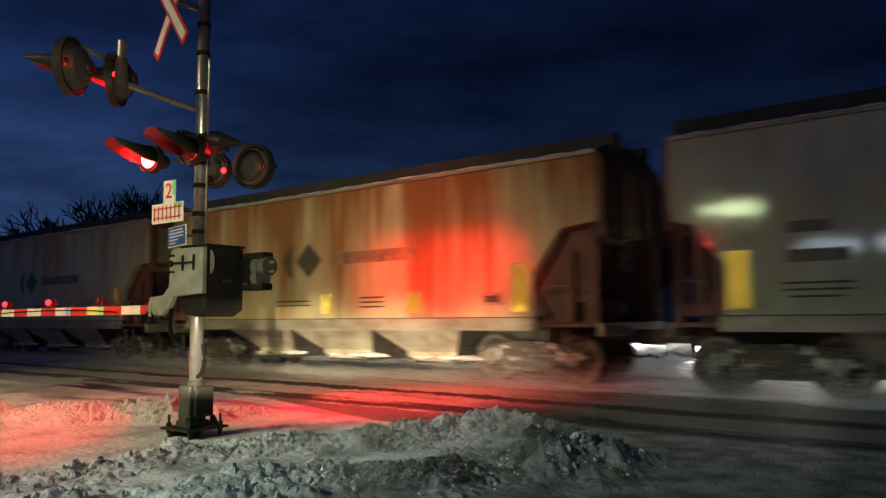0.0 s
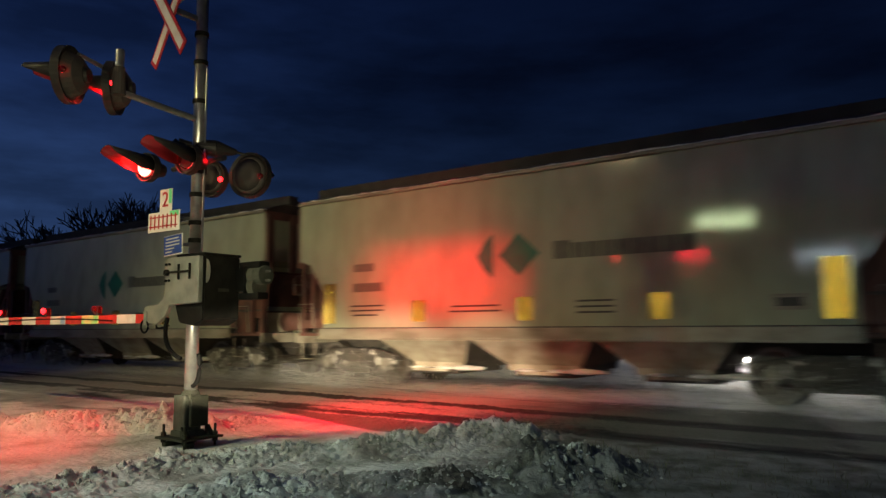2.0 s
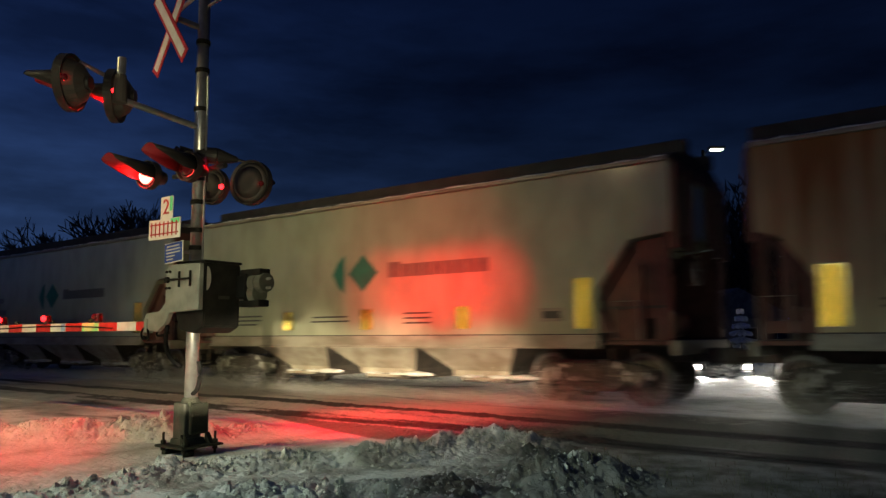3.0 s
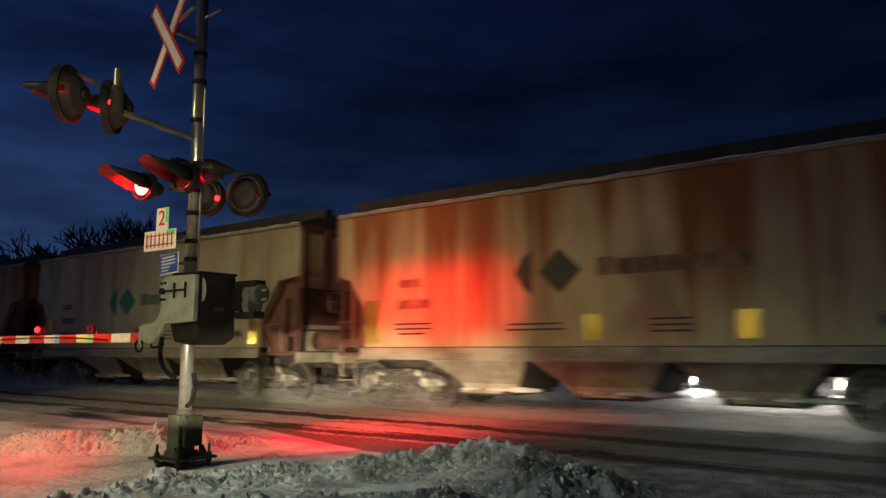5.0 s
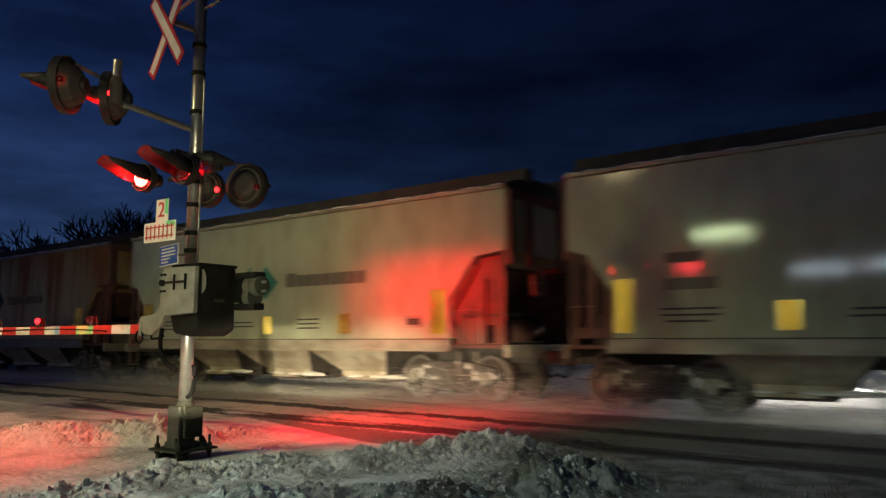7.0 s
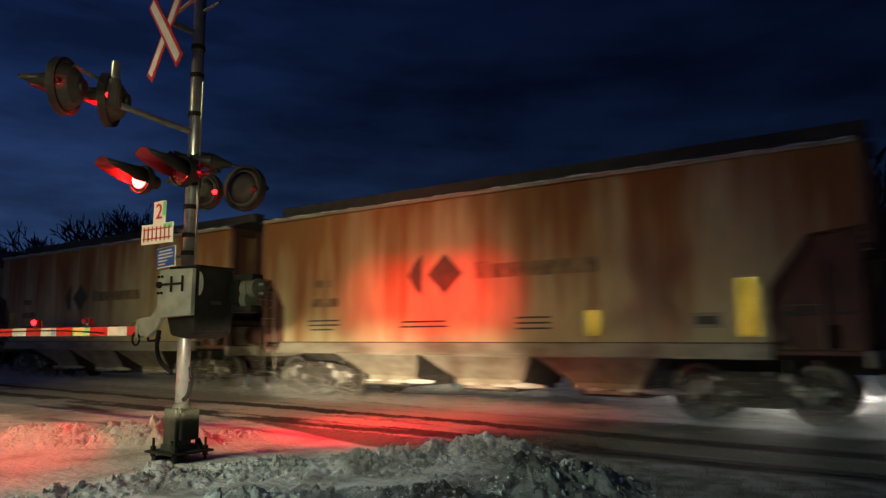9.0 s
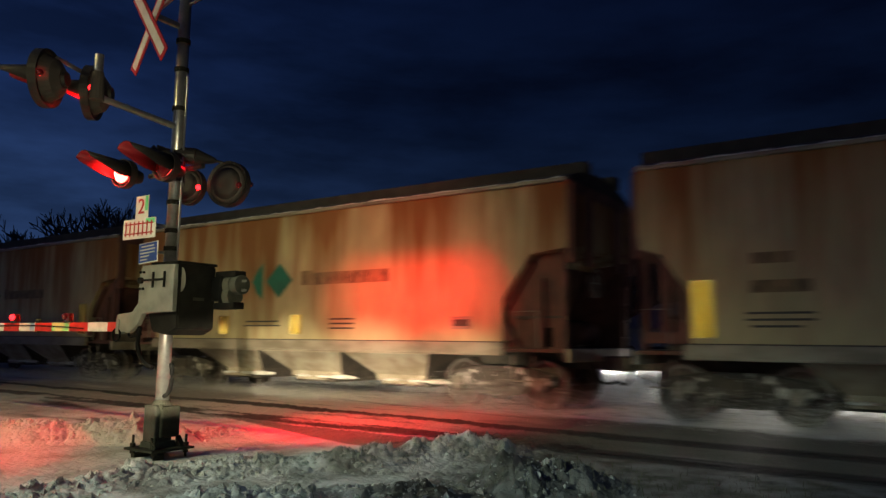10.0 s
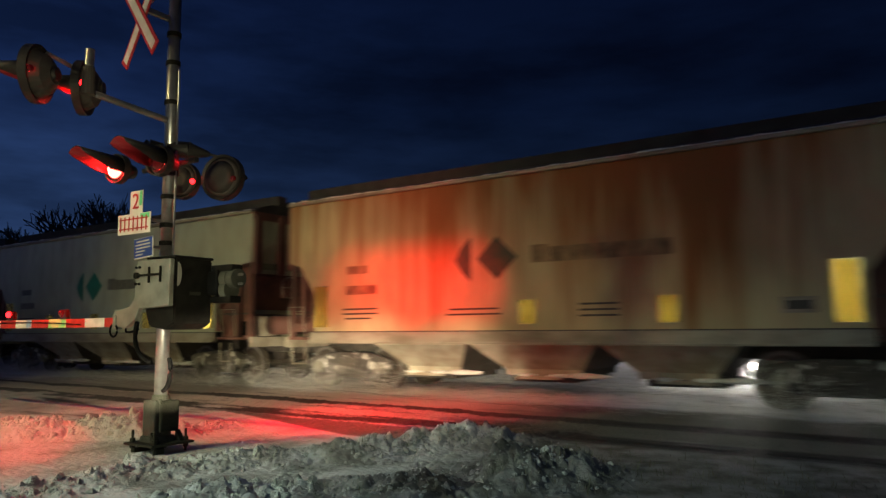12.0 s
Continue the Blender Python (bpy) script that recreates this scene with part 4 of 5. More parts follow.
        home = pose(x, 0.215, zc + 0.125) @ towards_eye(mast_pose, Vector((x, 0.215, zc + 0.125)))
        globe = share("lamp_globe", me, base, home, "red globe that blinks")
        globe.matrix_basis = home
        if i < 2:
            FLASH.append((globe, home, i == 1))
    part("arm_cable", path(B(), arc((1.3, 0.205, zc - 0.02), (2.6, 0.205, zc + 0.05), (4.6, 0.205, zc - 0.01), 16), 0.008, 6), RUBBER, gate)


build_mast()
LAMP_Z = 3.0
front_l, front_r = mast_pose @ Vector((0.40, 0.36, LAMP_Z + 0.045)), mast_pose @ Vector((-0.36, 0.36, LAMP_Z + 0.03))
rear_l, rear_r = mast_pose @ Vector((0.34, -0.42, LAMP_Z + 0.04)), mast_pose @ Vector((-0.34, -0.46, LAMP_Z))
flasher(front_l, 243, 0.16, True, 0.54, 0, -0.03)
flasher(front_r, 243, 0.16, False, 0.54, 0, -0.03)
flasher(rear_l, 70, 0.22, True, 0.34, 1)
flasher(rear_r, 70, 0.26, False, 0.34, 1)
UPPER = ((-3.72, 6.92, 3.81), (-3.53, 7.50, 3.87))
flasher(UPPER[0], 181, 0.285, False, 0.42, -1)
flasher(UPPER[1], 187, 0.285, True, 0.38, -1)
build_signs()
build_gate()
# bulbs inside the lens drums: their beams leave while the clear side of the drum faces out
def bulb(name, at, facing, to, watts, colour, angle):
    home = Vector(at) + Vector((math.cos(radians(facing)), math.sin(radians(facing)), 0)) * 0.035
    lamp(name, "SPOT", home, Vector(at) + Vector(to), watts, colour, 0.028, angle, 1.0)


for at, spot in ((rear_l, Vector((-0.05, 14.31, 2.12))), (rear_r, Vector((0.36, 14.04, 2.12)))):
    for turn, watts in ((-11.0, 2700), (-3.5, 3050), (4.0, 3050), (11.5, 2600)):
        bulb("flasher_beam", at, 70, Matrix.Rotation(radians(turn), 3, "Z") @ (spot - at), watts, RED, 21)
    bulb("flasher_flood", at, 70, (2.3, 6.1, -0.7), 650, RED, 56)
    bulb("flasher_spill", at, 70, (2.2, 2.2, -3.0), 2600, RED, 58)
    bulb("flasher_spill", at, 70, (0.75, 1.7, -2.9), 560, RED, 76)
for at in (front_l, front_r):
    bulb("flasher_spill", at, 243, (-2.2, -1.6, -2.9), 170, RED, 116)
for at in UPPER:
    bulb("flasher_spill", at, 184, (-2.4, 1.6, -2.9), 1000, RED, 120)
# added red spot without a glass of its own; reddens pole and rear head
lamp("sight_glass_glow", "SPOT", front_r + Vector((0.16, 0.02, 0.02)), rear_l + Vector((-0.05, 0, -0.05)), 70, RED, 0.03, 52, 1.0)


# ------------------------------------------------------------ the train
X_END_A, X_END_B = 6.05, -6.60        # leading and trailing ends of the hopper
SIDE = 1.6


def corner_cubes(wide, high, cell=0.035, cant=9):
    """A reflective plate: rows of small open mirror corners that throw light back to where it came from."""
    bm = box(B(), (0, -0.012, 0), (wide, 0.012, high))
    deep = cell / math.sqrt(6)
    for j in range(int(high / (cell * 0.866))):
        base = -high / 2 + 0.01 + j * cell * 0.866
        for i in range(2 * int(wide / cell) - 1):
            up = 1 if i % 2 == 0 else -1
            cx, cz = -wide / 2 + (i + 1) * cell / 2 + 0.01, base + cell * (0.2887 if up > 0 else 0.5774)
            lean = Matrix.Rotation(radians(cant), 3, "Z")
            spot = Vector((cx, 0.004 + 0.3 * cell, cz))
            apex = bm.verts.new(spot + lean @ Vector((0, 0, 0)))
            ring = [bm.verts.new(spot + lean @ Vector((up * cell * 0.577 * math.sin(math.tau * k / 3), deep, up * cell * 0.577 * math.cos(math.tau * k / 3)))) for k in range(3)]
            for k in range(3):
                bm.faces.new((apex, ring[k], ring[(k + 1) % 3]))
    return bm


SPRING = mesh_of("spring", path(B(), [(0.075 * math.cos(a), 0.075 * math.sin(a), 0.045 * a / 4.4) for a in np.linspace(0, 8 * math.pi, 40)], 0.02, 5), WHEEL, True)


def hopper_car(name, paint, label, style):
    car = thing(name, Matrix(), label, "hopper car", "cars of the train")
    low, top = 1.25, 4.155
    side = [(X_END_B, top), (X_END_A, top), (X_END_A, 2.80), (5.72, 2.70), (5.26, 2.05), (5.26, low), (-5.32, low), (-5.32, 2.05), (-5.92, 2.84), (X_END_B, 2.92)]
    bm = prism(B(), side, -SIDE, SIDE)
    part("hopper_body", bm, paint, car)
    # arched roof
    bm = B()
    rows = []
    for x in (X_END_B - 0.03, X_END_A + 0.03):
        rows.append([bm.verts.new((x, -SIDE - 0.03 + i * (2 * SIDE + 0.06) / 12, top - 0.03 + 0.34 * (1 - ((i - 6) / 6) ** 2) ** 0.8 + 0.03)) for i in range(13)])
    for i in range(12):
        bm.faces.new((rows[0][i], rows[0][i + 1], rows[1][i + 1], rows[1][i]))
    for r in rows:
        bm.faces.new(r)
    bm.faces.new((rows[0][0], rows[1][0], rows[1][12], rows[0][12]))
    bmesh.ops.recalc_face_normals(bm, faces=bm.faces)
    part("roof", bm, ROOF, car)
    for y in (-1, 1):
        part("eave_rail", box(B(), ((X_END_A + X_END_B) / 2, y * (SIDE + 0.035), top - 0.01), (X_END_A - X_END_B + 0.04, 0.07, 0.07), bevel=0.012), SILL, car)
        bm = box(B(), (0, y * (SIDE + 0.02), 1.12), (10.7, 0.10, 0.23), bevel=0.012)
        box(bm, (0, y * (SIDE + 0.055), 1.015), (10.7, 0.17, 0.03))
        part("side_sill", bm, SILL, car)
        part("sill_groove", box(B(), (0, y * (SIDE + 0.004), 1.242), (10.6, 0.03, 0.028)), UNDER, car)
    crust = B()
    edge_rng = random.Random(21)
    rows = []
    for i in range(90):
        x = X_END_B + 0.05 + i * (X_END_A - X_END_B - 0.1) / 89
        t = max(0.004, edge_rng.gauss(0.013, 0.011))
        rows.append([crust.verts.new((x, yy, zz)) for yy, zz in ((SIDE - 0.05, top + 0.026), (SIDE + 0.066, top + 0.026), (SIDE + 0.06, top + 0.026 + t), (SIDE - 0.05, top + 0.03 + t))])
    for r1, r2 in zip(rows, rows[1:]):
        for k in range(4):
            crust.faces.new((r1[k], r1[(k + 1) % 4], r2[(k + 1) % 4], r2[k]))
    bmesh.ops.recalc_face_normals(crust, faces=crust.faces)
    part("eave_snow", crust, CAKED, car, "thin uneven crust of snow along the eave")
    # running boards and trough hatches on the roof
    for y in (-0.55, 0.55):
        part("running_board", box(B(), (-0.25, y * 1.35, top + 0.35), (12.9, 0.28, 0.24)), ROOF, car)
    part("hatch_trough", box(B(), (-0.25, 0, top + 0.42), (11.8, 0.62, 0.16), bevel=0.05), ROOF, car)
    clasp = mesh_of("hatch_clasp", box(B(), (0, 0, 0), (0.07, 0.80, 0.07), bevel=0.01), UNDER)
    for i in range(9):
        share("hatch_clasp", clasp, car, pose(-5.8 + i * 1.38, 0, top + 0.52))
    # three outlet hoppers under the sill
    for i in range(3):
        x = 0.08 + (i - 1) * 2.62
        # the outer sheets stand steeper
        left, right = (0.26 if i == 0 else 0.0), (0.26 if i == 2 else 0.0)
        bm = B()
        rings = []
        for z, hx, hy in ((1.25, 1.30, 1.50), (0.98, 1.26, 1.42), (0.52, 0.80, 0.86), (0.40, 0.78, 0.84)):
            rings.append([bm.verts.new((x + sx * (hx - (left if sx < 0 else right)), sy * hy, z)) for sx, sy in ((-1, -1), (1, -1), (1, 1), (-1, 1))])
        for a, b in zip(rings, rings[1:]):
            for k in range(4):
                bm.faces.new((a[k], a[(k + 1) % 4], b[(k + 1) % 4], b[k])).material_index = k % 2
        bm.faces.new(rings[-1])
        bmesh.ops.recalc_face_normals(bm, faces=bm.faces)
        chute = part("outlet_hopper", bm, CHUTE, car)
        # end slopes carry the gap's shade as a dark colour
        chute.data.materials.append(SLOPE_SHADE)
        for k, (dx, w, h) in enumerate(((-0.95, 0.42, 0.055), (-0.42, 0.30, 0.035), (0.30, 0.22, 0.03))):
            lump = B()
            bmesh.ops.create_icosphere(lump, subdivisions=2, radius=1.0)
            for v in lump.verts:
                v.co *= 1 + 0.35 * noise.noise(v.co * 1.7 + Vector((x, k, 3)))
            bmesh.ops.scale(lump, vec=(w, 0.12, h), verts=lump.verts)
            part("caked_snow", lump, CAKED, chute, "snow caked on the outlet gate", smooth=True, at=pose(x + dx, 0.96, 0.40 + h * 0.4))
        part("outlet_gate", box(B(), (x, 0, 0.34), (1.30, 1.7, 0.11), bevel=0.02), UNDER, chute)
        part("gate_rack", box(B(), (x, 0.98, 0.37), (0.9, 0.08, 0.06)), CHUTE, chute)
    part("centre_sill", box(B(), (0, 0, 0.92), (13.2, 0.42, 0.34), bevel=0.02), UNDER, car)
    # ends: slope sheet in the recess, posts, platform, ladders, end sill
    for e, xe in ((1, X_END_A), (-1, X_END_B)):
        xm = 5.29 * e
        bm = prism(B(), [(xm + 0.55 * e, 2.74), (xm + 0.01 * e, 2.02), (xm + 0.01 * e, 1.80), (xm + 0.60 * e, 2.66)], -SIDE + 0.12, SIDE - 0.12)
        part("slope_sheet", bm, END_RUST, car)
        shear = prism(B(), [(-1.35, 1.14), (-0.30, 1.14), (-0.30, 1.52), (-0.06, 1.52), (-0.06, 1.14), (1.35, 1.14), (1.35, 1.66), (-1.35, 1.66)], -0.02, 0.02)
        bmesh.ops.rotate(shear, verts=shear.verts, matrix=Matrix.Rotation(radians(90), 3, "Z"))
        part("shear_plate", shear, CHUTE, car, at=pose(xm + 0.35 * e, 0, 0))
        part("shear_flange", box(B(), (xm + 0.37 * e, 0, 1.68), (0.10, 2.8, 0.05)), UNDER, car)
        part("end_wall", box(B(), (xe + 0.012 * e, 0, 3.56), (0.02, 2 * SIDE - 0.02, 1.14)), paint, car)
        part("end_header", box(B(), (xe + 0.045 * e, 0, top - 0.10), (0.05, 2 * SIDE, 0.20), bevel=0.01), END_RUST, car)
        for y in (-1.47, -0.72, 0.72, 1.47):
            part("end_post", box(B(), (xe + 0.07 * e, y, 3.36), (0.10, 0.20, 1.42), bevel=0.01), END_RUST, car)
        xo = xe + 0.10 * e if e > 0 else xe - 0.0
        part("end_platform", box(B(), ((xm + xo) / 2, 0, 1.10), (abs(xo - xm), 2 * SIDE - 0.1, 0.07), bevel=0.01), END_RUST, car)
        part("end_sill", box(B(), (xo, 0, 1.02), (0.10, 2 * SIDE, 0.24), bevel=0.015), SILL, car)
        for y in (-1, 1):
            part("corner_post", box(B(), (xe - 0.07 * e, y * (SIDE - 0.08), 2.05), (0.09, 0.09, 1.85)), END_RUST, car)
            part("inner_post", box(B(), (xe - 0.55 * e, y * (SIDE - 0.16), 1.75), (0.07, 0.07, 1.3)), END_RUST, car)
            if e > 0:
                # side plates of the leading end, with upright slots between them
                for x0, x1, z1 in ((5.26, 5.40, 2.14), (5.56, 5.74, 2.62), (5.88, 6.04, 2.78)):
                    part("side_plate", box(B(), ((x0 + x1) / 2, y * (SIDE - 0.05), (1.25 + z1) / 2), (x1 - x0, 0.03, z1 - 1.25)), END_RUST, car)
                part("side_plate", box(B(), (5.65, y * (SIDE - 0.05), 1.34), (0.78, 0.034, 0.18)), END_RUST, car)
            else:
                fill = [(xm, 1.14), (xm, 2.04), (-5.90, 2.82), (xe - 0.10 * e, 2.88), (xe - 0.10 * e, 1.14)]
                part("gusset_plate", prism(B(), fill, y * (SIDE - 0.24) - 0.01, y * (SIDE - 0.24) + 0.01), END_RUST, car)
                part("gusset_rib", box(B(), ((xm + xe) / 2, y * (SIDE - 0.21), 1.70), (1.12, 0.05, 0.045)), UNDER, car)
                # flat black plate in place of a dark opening
                part("access_hole", box(B(), (xm + 0.84 * e, y * (SIDE - 0.222), 1.34), (0.17, 0.012, 0.34)), RUBBER, car, "black plate standing in for an access opening")
            grab = path(B(), [(xm + 0.30 * e, y * (SIDE - 0.02), 1.16), (xm + 0.30 * e, y * (SIDE + 0.03), 1.8), (xm + 0.75 * e, y * (SIDE + 0.03), 1.8), (xm + 0.75 * e, y * (SIDE - 0.02), 1.16)], 0.015, 6)
            part("grab_rail", grab, SILL, car)
            part("step_iron", path(B(), [(xm + 0.25 * e, y * SIDE, 1.0), (xm + 0.25 * e, y * SIDE, 0.55), (xm + 0.65 * e, y * SIDE, 0.55), (xm + 0.65 * e, y * SIDE, 1.0)], 0.02, 6), SILL, car)
            if e < 0 and y > 0:
                continue
            lad = part("end_ladder", box(box(B(), (xe + 0.05 * e, y * 1.45, 2.7), (0.025, 0.05, 3.1)), (xe + 0.05 * e, y * 1.0, 2.7), (0.025, 0.05, 3.1)), END_RUST, car)
            rung = mesh_of("rung", tube(B(), (0, -0.23, 0), (0, 0.23, 0), 0.012, seg=6), END_RUST)
            for k in range(9):
                share("rung", rung, lad, pose(xe + 0.05 * e, y * 1.225, 1.35 + k * 0.34))
        part("coupler", box(box(B(), (xe + 0.35 * e if e > 0 else -6.8, 0, 0.86), (0.9 if e > 0 else 0.5, 0.16, 0.2), bevel=0.02), (6.83 * e, 0.05, 0.86), (0.30, 0.26, 0.28), bevel=0.05), UNDER, car)
        part("air_hose", path(B(), arc((6.6 * e, 0.35, 0.85), (6.7 * e, 0.35, 0.35), (6.97 * e, 0.25, 0.55), 8), 0.025, 8), RUBBER, car, smooth=True)
        part("brace_plate", prism(B(), [(xm, 1.27), (xm + 0.30 * e, 1.27), (xm, 1.75)], SIDE - 0.05, SIDE - 0.01), END_RUST, car)
    # brake gear on the trailing end
    wheel = B()
    for k in range(24):
        a, b = k * math.tau / 24, (k + 1) * math.tau / 24
        tube(wheel, (0, 0.26 * math.cos(a), 0.26 * math.sin(a)), (0, 0.26 * math.cos(b), 0.26 * math.sin(b)), 0.014, seg=6)
    for k in range(4):
        tube(wheel, (0, 0, 0), (0, 0.26 * math.cos(k * math.pi / 2), 0.26 * math.sin(k * math.pi / 2)), 0.011, seg=6)
    part("brake_wheel", wheel, SILL, car, at=pose(X_END_B - 0.10, 0.45, 2.35))
    part("brake_housing", box(B(), (X_END_B - 0.02, 0.45, 2.3), (0.16, 0.3, 0.42), bevel=0.03), END_RUST, car)
    part("air_reservoir", tube(B(), (-5.95, -0.9, 1.42), (-5.95, 0.3, 1.42), 0.24, seg=20), END_RUST, car, smooth=True)
    part("brake_cylinder", tube(B(), (5.7, -0.35, 1.40), (5.7, 0.55, 1.40), 0.17, seg=18), END_RUST, car)
    # two trucks, each with side frames, bolster, springs and four turning wheels
    for tx in (4.72, -4.92):
        truck = part("truck", box(B(), (tx, 0, 0.55), (0.40, 2.3, 0.30), bevel=0.03), UNDER, car)
        for y in (-1, 1):
            bm = prism(B(), [(-1.18, 0.62), (-1.02, 0.70), (-0.45, 0.80), (0.45, 0.80), (1.02, 0.70), (1.18, 0.62), (1.18, 0.44), (0.78, 0.46), (0.48, 0.24),
                             (-0.48, 0.24), (-0.78, 0.46), (-1.18, 0.44)], -0.07, 0.07)
            bmesh.ops.bevel(bm, geom=list(bm.edges), offset=0.02, segments=1, affect="EDGES")
            part("side_frame", bm, FROSTED, truck, at=pose(tx, y * 1.03, 0))
            for k in (-0.13, 0.13):
                share("spring", SPRING, truck, pose(tx + k, y * 1.06, 0.28))
            for wx in (-0.89, 0.89):
                part("bearing", tube(tube(B(), (0, 0, 0), (0, y * 0.16, 0), 0.13, seg=18), (0, y * 0.16, 0), (0, y * 0.19, 0), 0.08, seg=12), BEARING, truck, at=pose(tx + wx, y * 1.0, 0.46))
        for wx in (-0.89, 0.89):
            axle = part("wheelset", tube(B(), (0, -0.98, 0), (0, 0.98, 0), 0.08, seg=14), WHEEL, car, at=pose(tx + wx, 0, 0.457))
            for y in (-1, 1):
                bm = tube(B(), (0, y * 0.70, 0), (0, y * 0.84, 0), 0.457, seg=36)
                tube(bm, (0, y * 0.67, 0), (0, y * 0.70, 0), 0.485, seg=36)
                tube(bm, (0, y * 0.84, 0), (0, y * 0.90, 0), 0.15, 0.12, seg=18)
                part("wheel", bm, WHEEL, axle)
                rim = B()
                rows = [[rim.verts.new((r * math.cos(k * math.tau / 36), yy, r * math.sin(k * math.tau / 36))) for k in range(36)] for r, yy in ((0.452, y * 0.842), (0.452, y * 0.852), (0.385, y * 0.852), (0.385, y * 0.842))]
                for a, b in zip(rows, rows[1:]):
                    for k in range(36):
                        rim.faces.new((a[k], a[(k + 1) % 36], b[(k + 1) % 36], b[k]))
                bmesh.ops.recalc_face_normals(rim, faces=rim.faces)
                part("wheel_rim", rim, WHEEL_RIM, axle)
        part("brake_beam", box(B(), (tx + 0.40, 0, 0.38), (0.10, 1.7, 0.09)), UNDER, truck)
    # markings of the visible side: reflective plates, emblem, bars in place of lettering
    ym = SIDE + 0.008
    shift = style["shift"]
    tall = mesh_of("reflective_plate", corner_cubes(0.36, 0.90), YELLOW)
    small = mesh_of("reflective_plate", corner_cubes(0.345, 0.44), YELLOW)
    for x in style["tall"]:
        share("reflective_plate", tall, car, pose(x, ym + 0.012, 1.79), "tall yellow reflective plate")
    for x in style["plates"]:
        share("reflective_plate", small, car, pose(x, ym + 0.012, 1.585), "yellow reflective plate")

    def emblem(outline, x, z, mat, name):
        bm = prism(B(), outline, -0.004, 0.004)
        part(name, bm, mat, car, at=pose(x + shift, ym, z))
    r = 0.43
    emblem([(-r, 0), (0, r * 0.95), (r, 0), (0, -r * 0.95)], 0.0, 2.60, style["mark"], "emblem_diamond")
    emblem([(0.0, 0.43), (0.20, 0.26), (0.36, 0.0), (0.20, -0.26), (0.0, -0.43)], 0.56, 2.60, style["mark"], "emblem_wing")
    # the long word and the reporting marks, kept as plain upright blocks of letter size
    def blocks(x, z, wide, high, count, first=1.0):
        step = wide / (count + first - 1)
        at = x
        for i in range(count):
            w = step * (first if i == 0 else 1.0)
            tall = high * (1.2 if i == 0 and first > 1 else 1.0)
            part("letter_block", box(B(), (at - w * 0.46, 0, z + (tall - high) / 2), (w * 0.93, 0.008, tall)), style["word"], car, at=pose(0, ym, 0))
            at -= w
    blocks(-0.72 + shift, 2.60, 2.55, 0.27, 9, 1.35)
    blocks(4.32, 2.55, 0.58, 0.17, 4)
    blocks(4.34, 2.12, 0.84, 0.19, 6)
    for bx, bz, bw, bh in ((3.95, 1.72, 0.95, 0.035), (3.95, 1.62, 0.95, 0.035), (4.0, 1.52, 0.7, 0.035),
                           (1.15, 1.66, 1.1, 0.035), (1.15, 1.56, 1.2, 0.035), (-1.35, 1.70, 0.7, 0.035), (-1.35, 1.60, 0.7, 0.035), (-1.35, 1.50, 0.7, 0.035)):
        part("writing_bar", box(B(), (bx, ym, bz), (bw, 0.008, bh)), BLACK_MARK, car)
    part("data_panel", box(B(), (-4.42, ym, 1.60), (0.46, 0.008, 0.24)), SILL, car)
    part("data_panel_print", box(B(), (-4.42, ym + 0.006, 1.60), (0.34, 0.004, 0.13)), BLACK_MARK, car)
    return car


BOTH, ALL = (5.05, -5.05), (2.52, 0.04, -2.48)
STREAKED = "rust-streaked tan hopper car with faded dark emblem"
STYLES = {
    "clean": (CLEAN, "glossy grey-beige hopper car with green diamond emblem", {"shift": 0.15, "plates": ALL, "tall": BOTH, "mark": GREEN, "word": WORD_GREY}),
    "mild": (MILD, "dusty beige hopper car with light rust streaks", {"shift": 0.62, "plates": ALL, "tall": BOTH, "mark": GREEN, "word": WORD_GREY}),
    "rusty": (RUSTY, STREAKED, {"shift": 0.62, "plates": (0.0, -2.52), "tall": BOTH, "mark": FADED, "word": FADED_WORD}),
    "few_plates": (RUSTY, STREAKED + " and few plates", {"shift": 0.62, "plates": (2.52,), "tall": BOTH, "mark": FADED, "word": FADED_WORD}),
    "one_plate": (RUSTY, STREAKED + " and one small plate", {"shift": 0.62, "plates": (-2.52,), "tall": (-5.05,), "mark": FADED, "word": FADED_WORD}),
    "green": (RUSTY, "rust-streaked tan hopper car with green emblem", {"shift": 0.62, "plates": (2.52, 0.04), "tall": (), "mark": GREEN, "word": FADED_WORD}),
}
ORDER = {-3: "rusty", -2: "mild", -1: "rusty", 0: "clean", 1: "clean", 2: "clean", 3: "clean", 4: "rusty", 5: "mild", 6: "rusty",
         7: "few_plates", 8: "clean", 9: "clean", 10: "rusty", 11: "one_plate", 12: "green", 13: "rusty", 14: "clean", 15: "rusty", 16: "mild"}
CARS = {}
protos = {}
for number, kind in ORDER.items():
    if kind not in protos:
        CARS[number] = protos[kind] = hopper_car("hopper_car", *STYLES[kind][:1], STYLES[kind][1], STYLES[kind][2])
    else:
        CARS[number] = copy_thing(protos[kind], Matrix())


def car_pose(number, t):
    times, slips = zip(*VIEW_OFFSETS)
    run = FIRST + SPEED * t + SLOWING * t * t + float(np.interp(t, times, slips))
    return Matrix.Translation(place(run - CAR_PITCH * number, FAR_TRACK)) @ pose(0, 0, 0, 0, 0, TRACK_TURN)


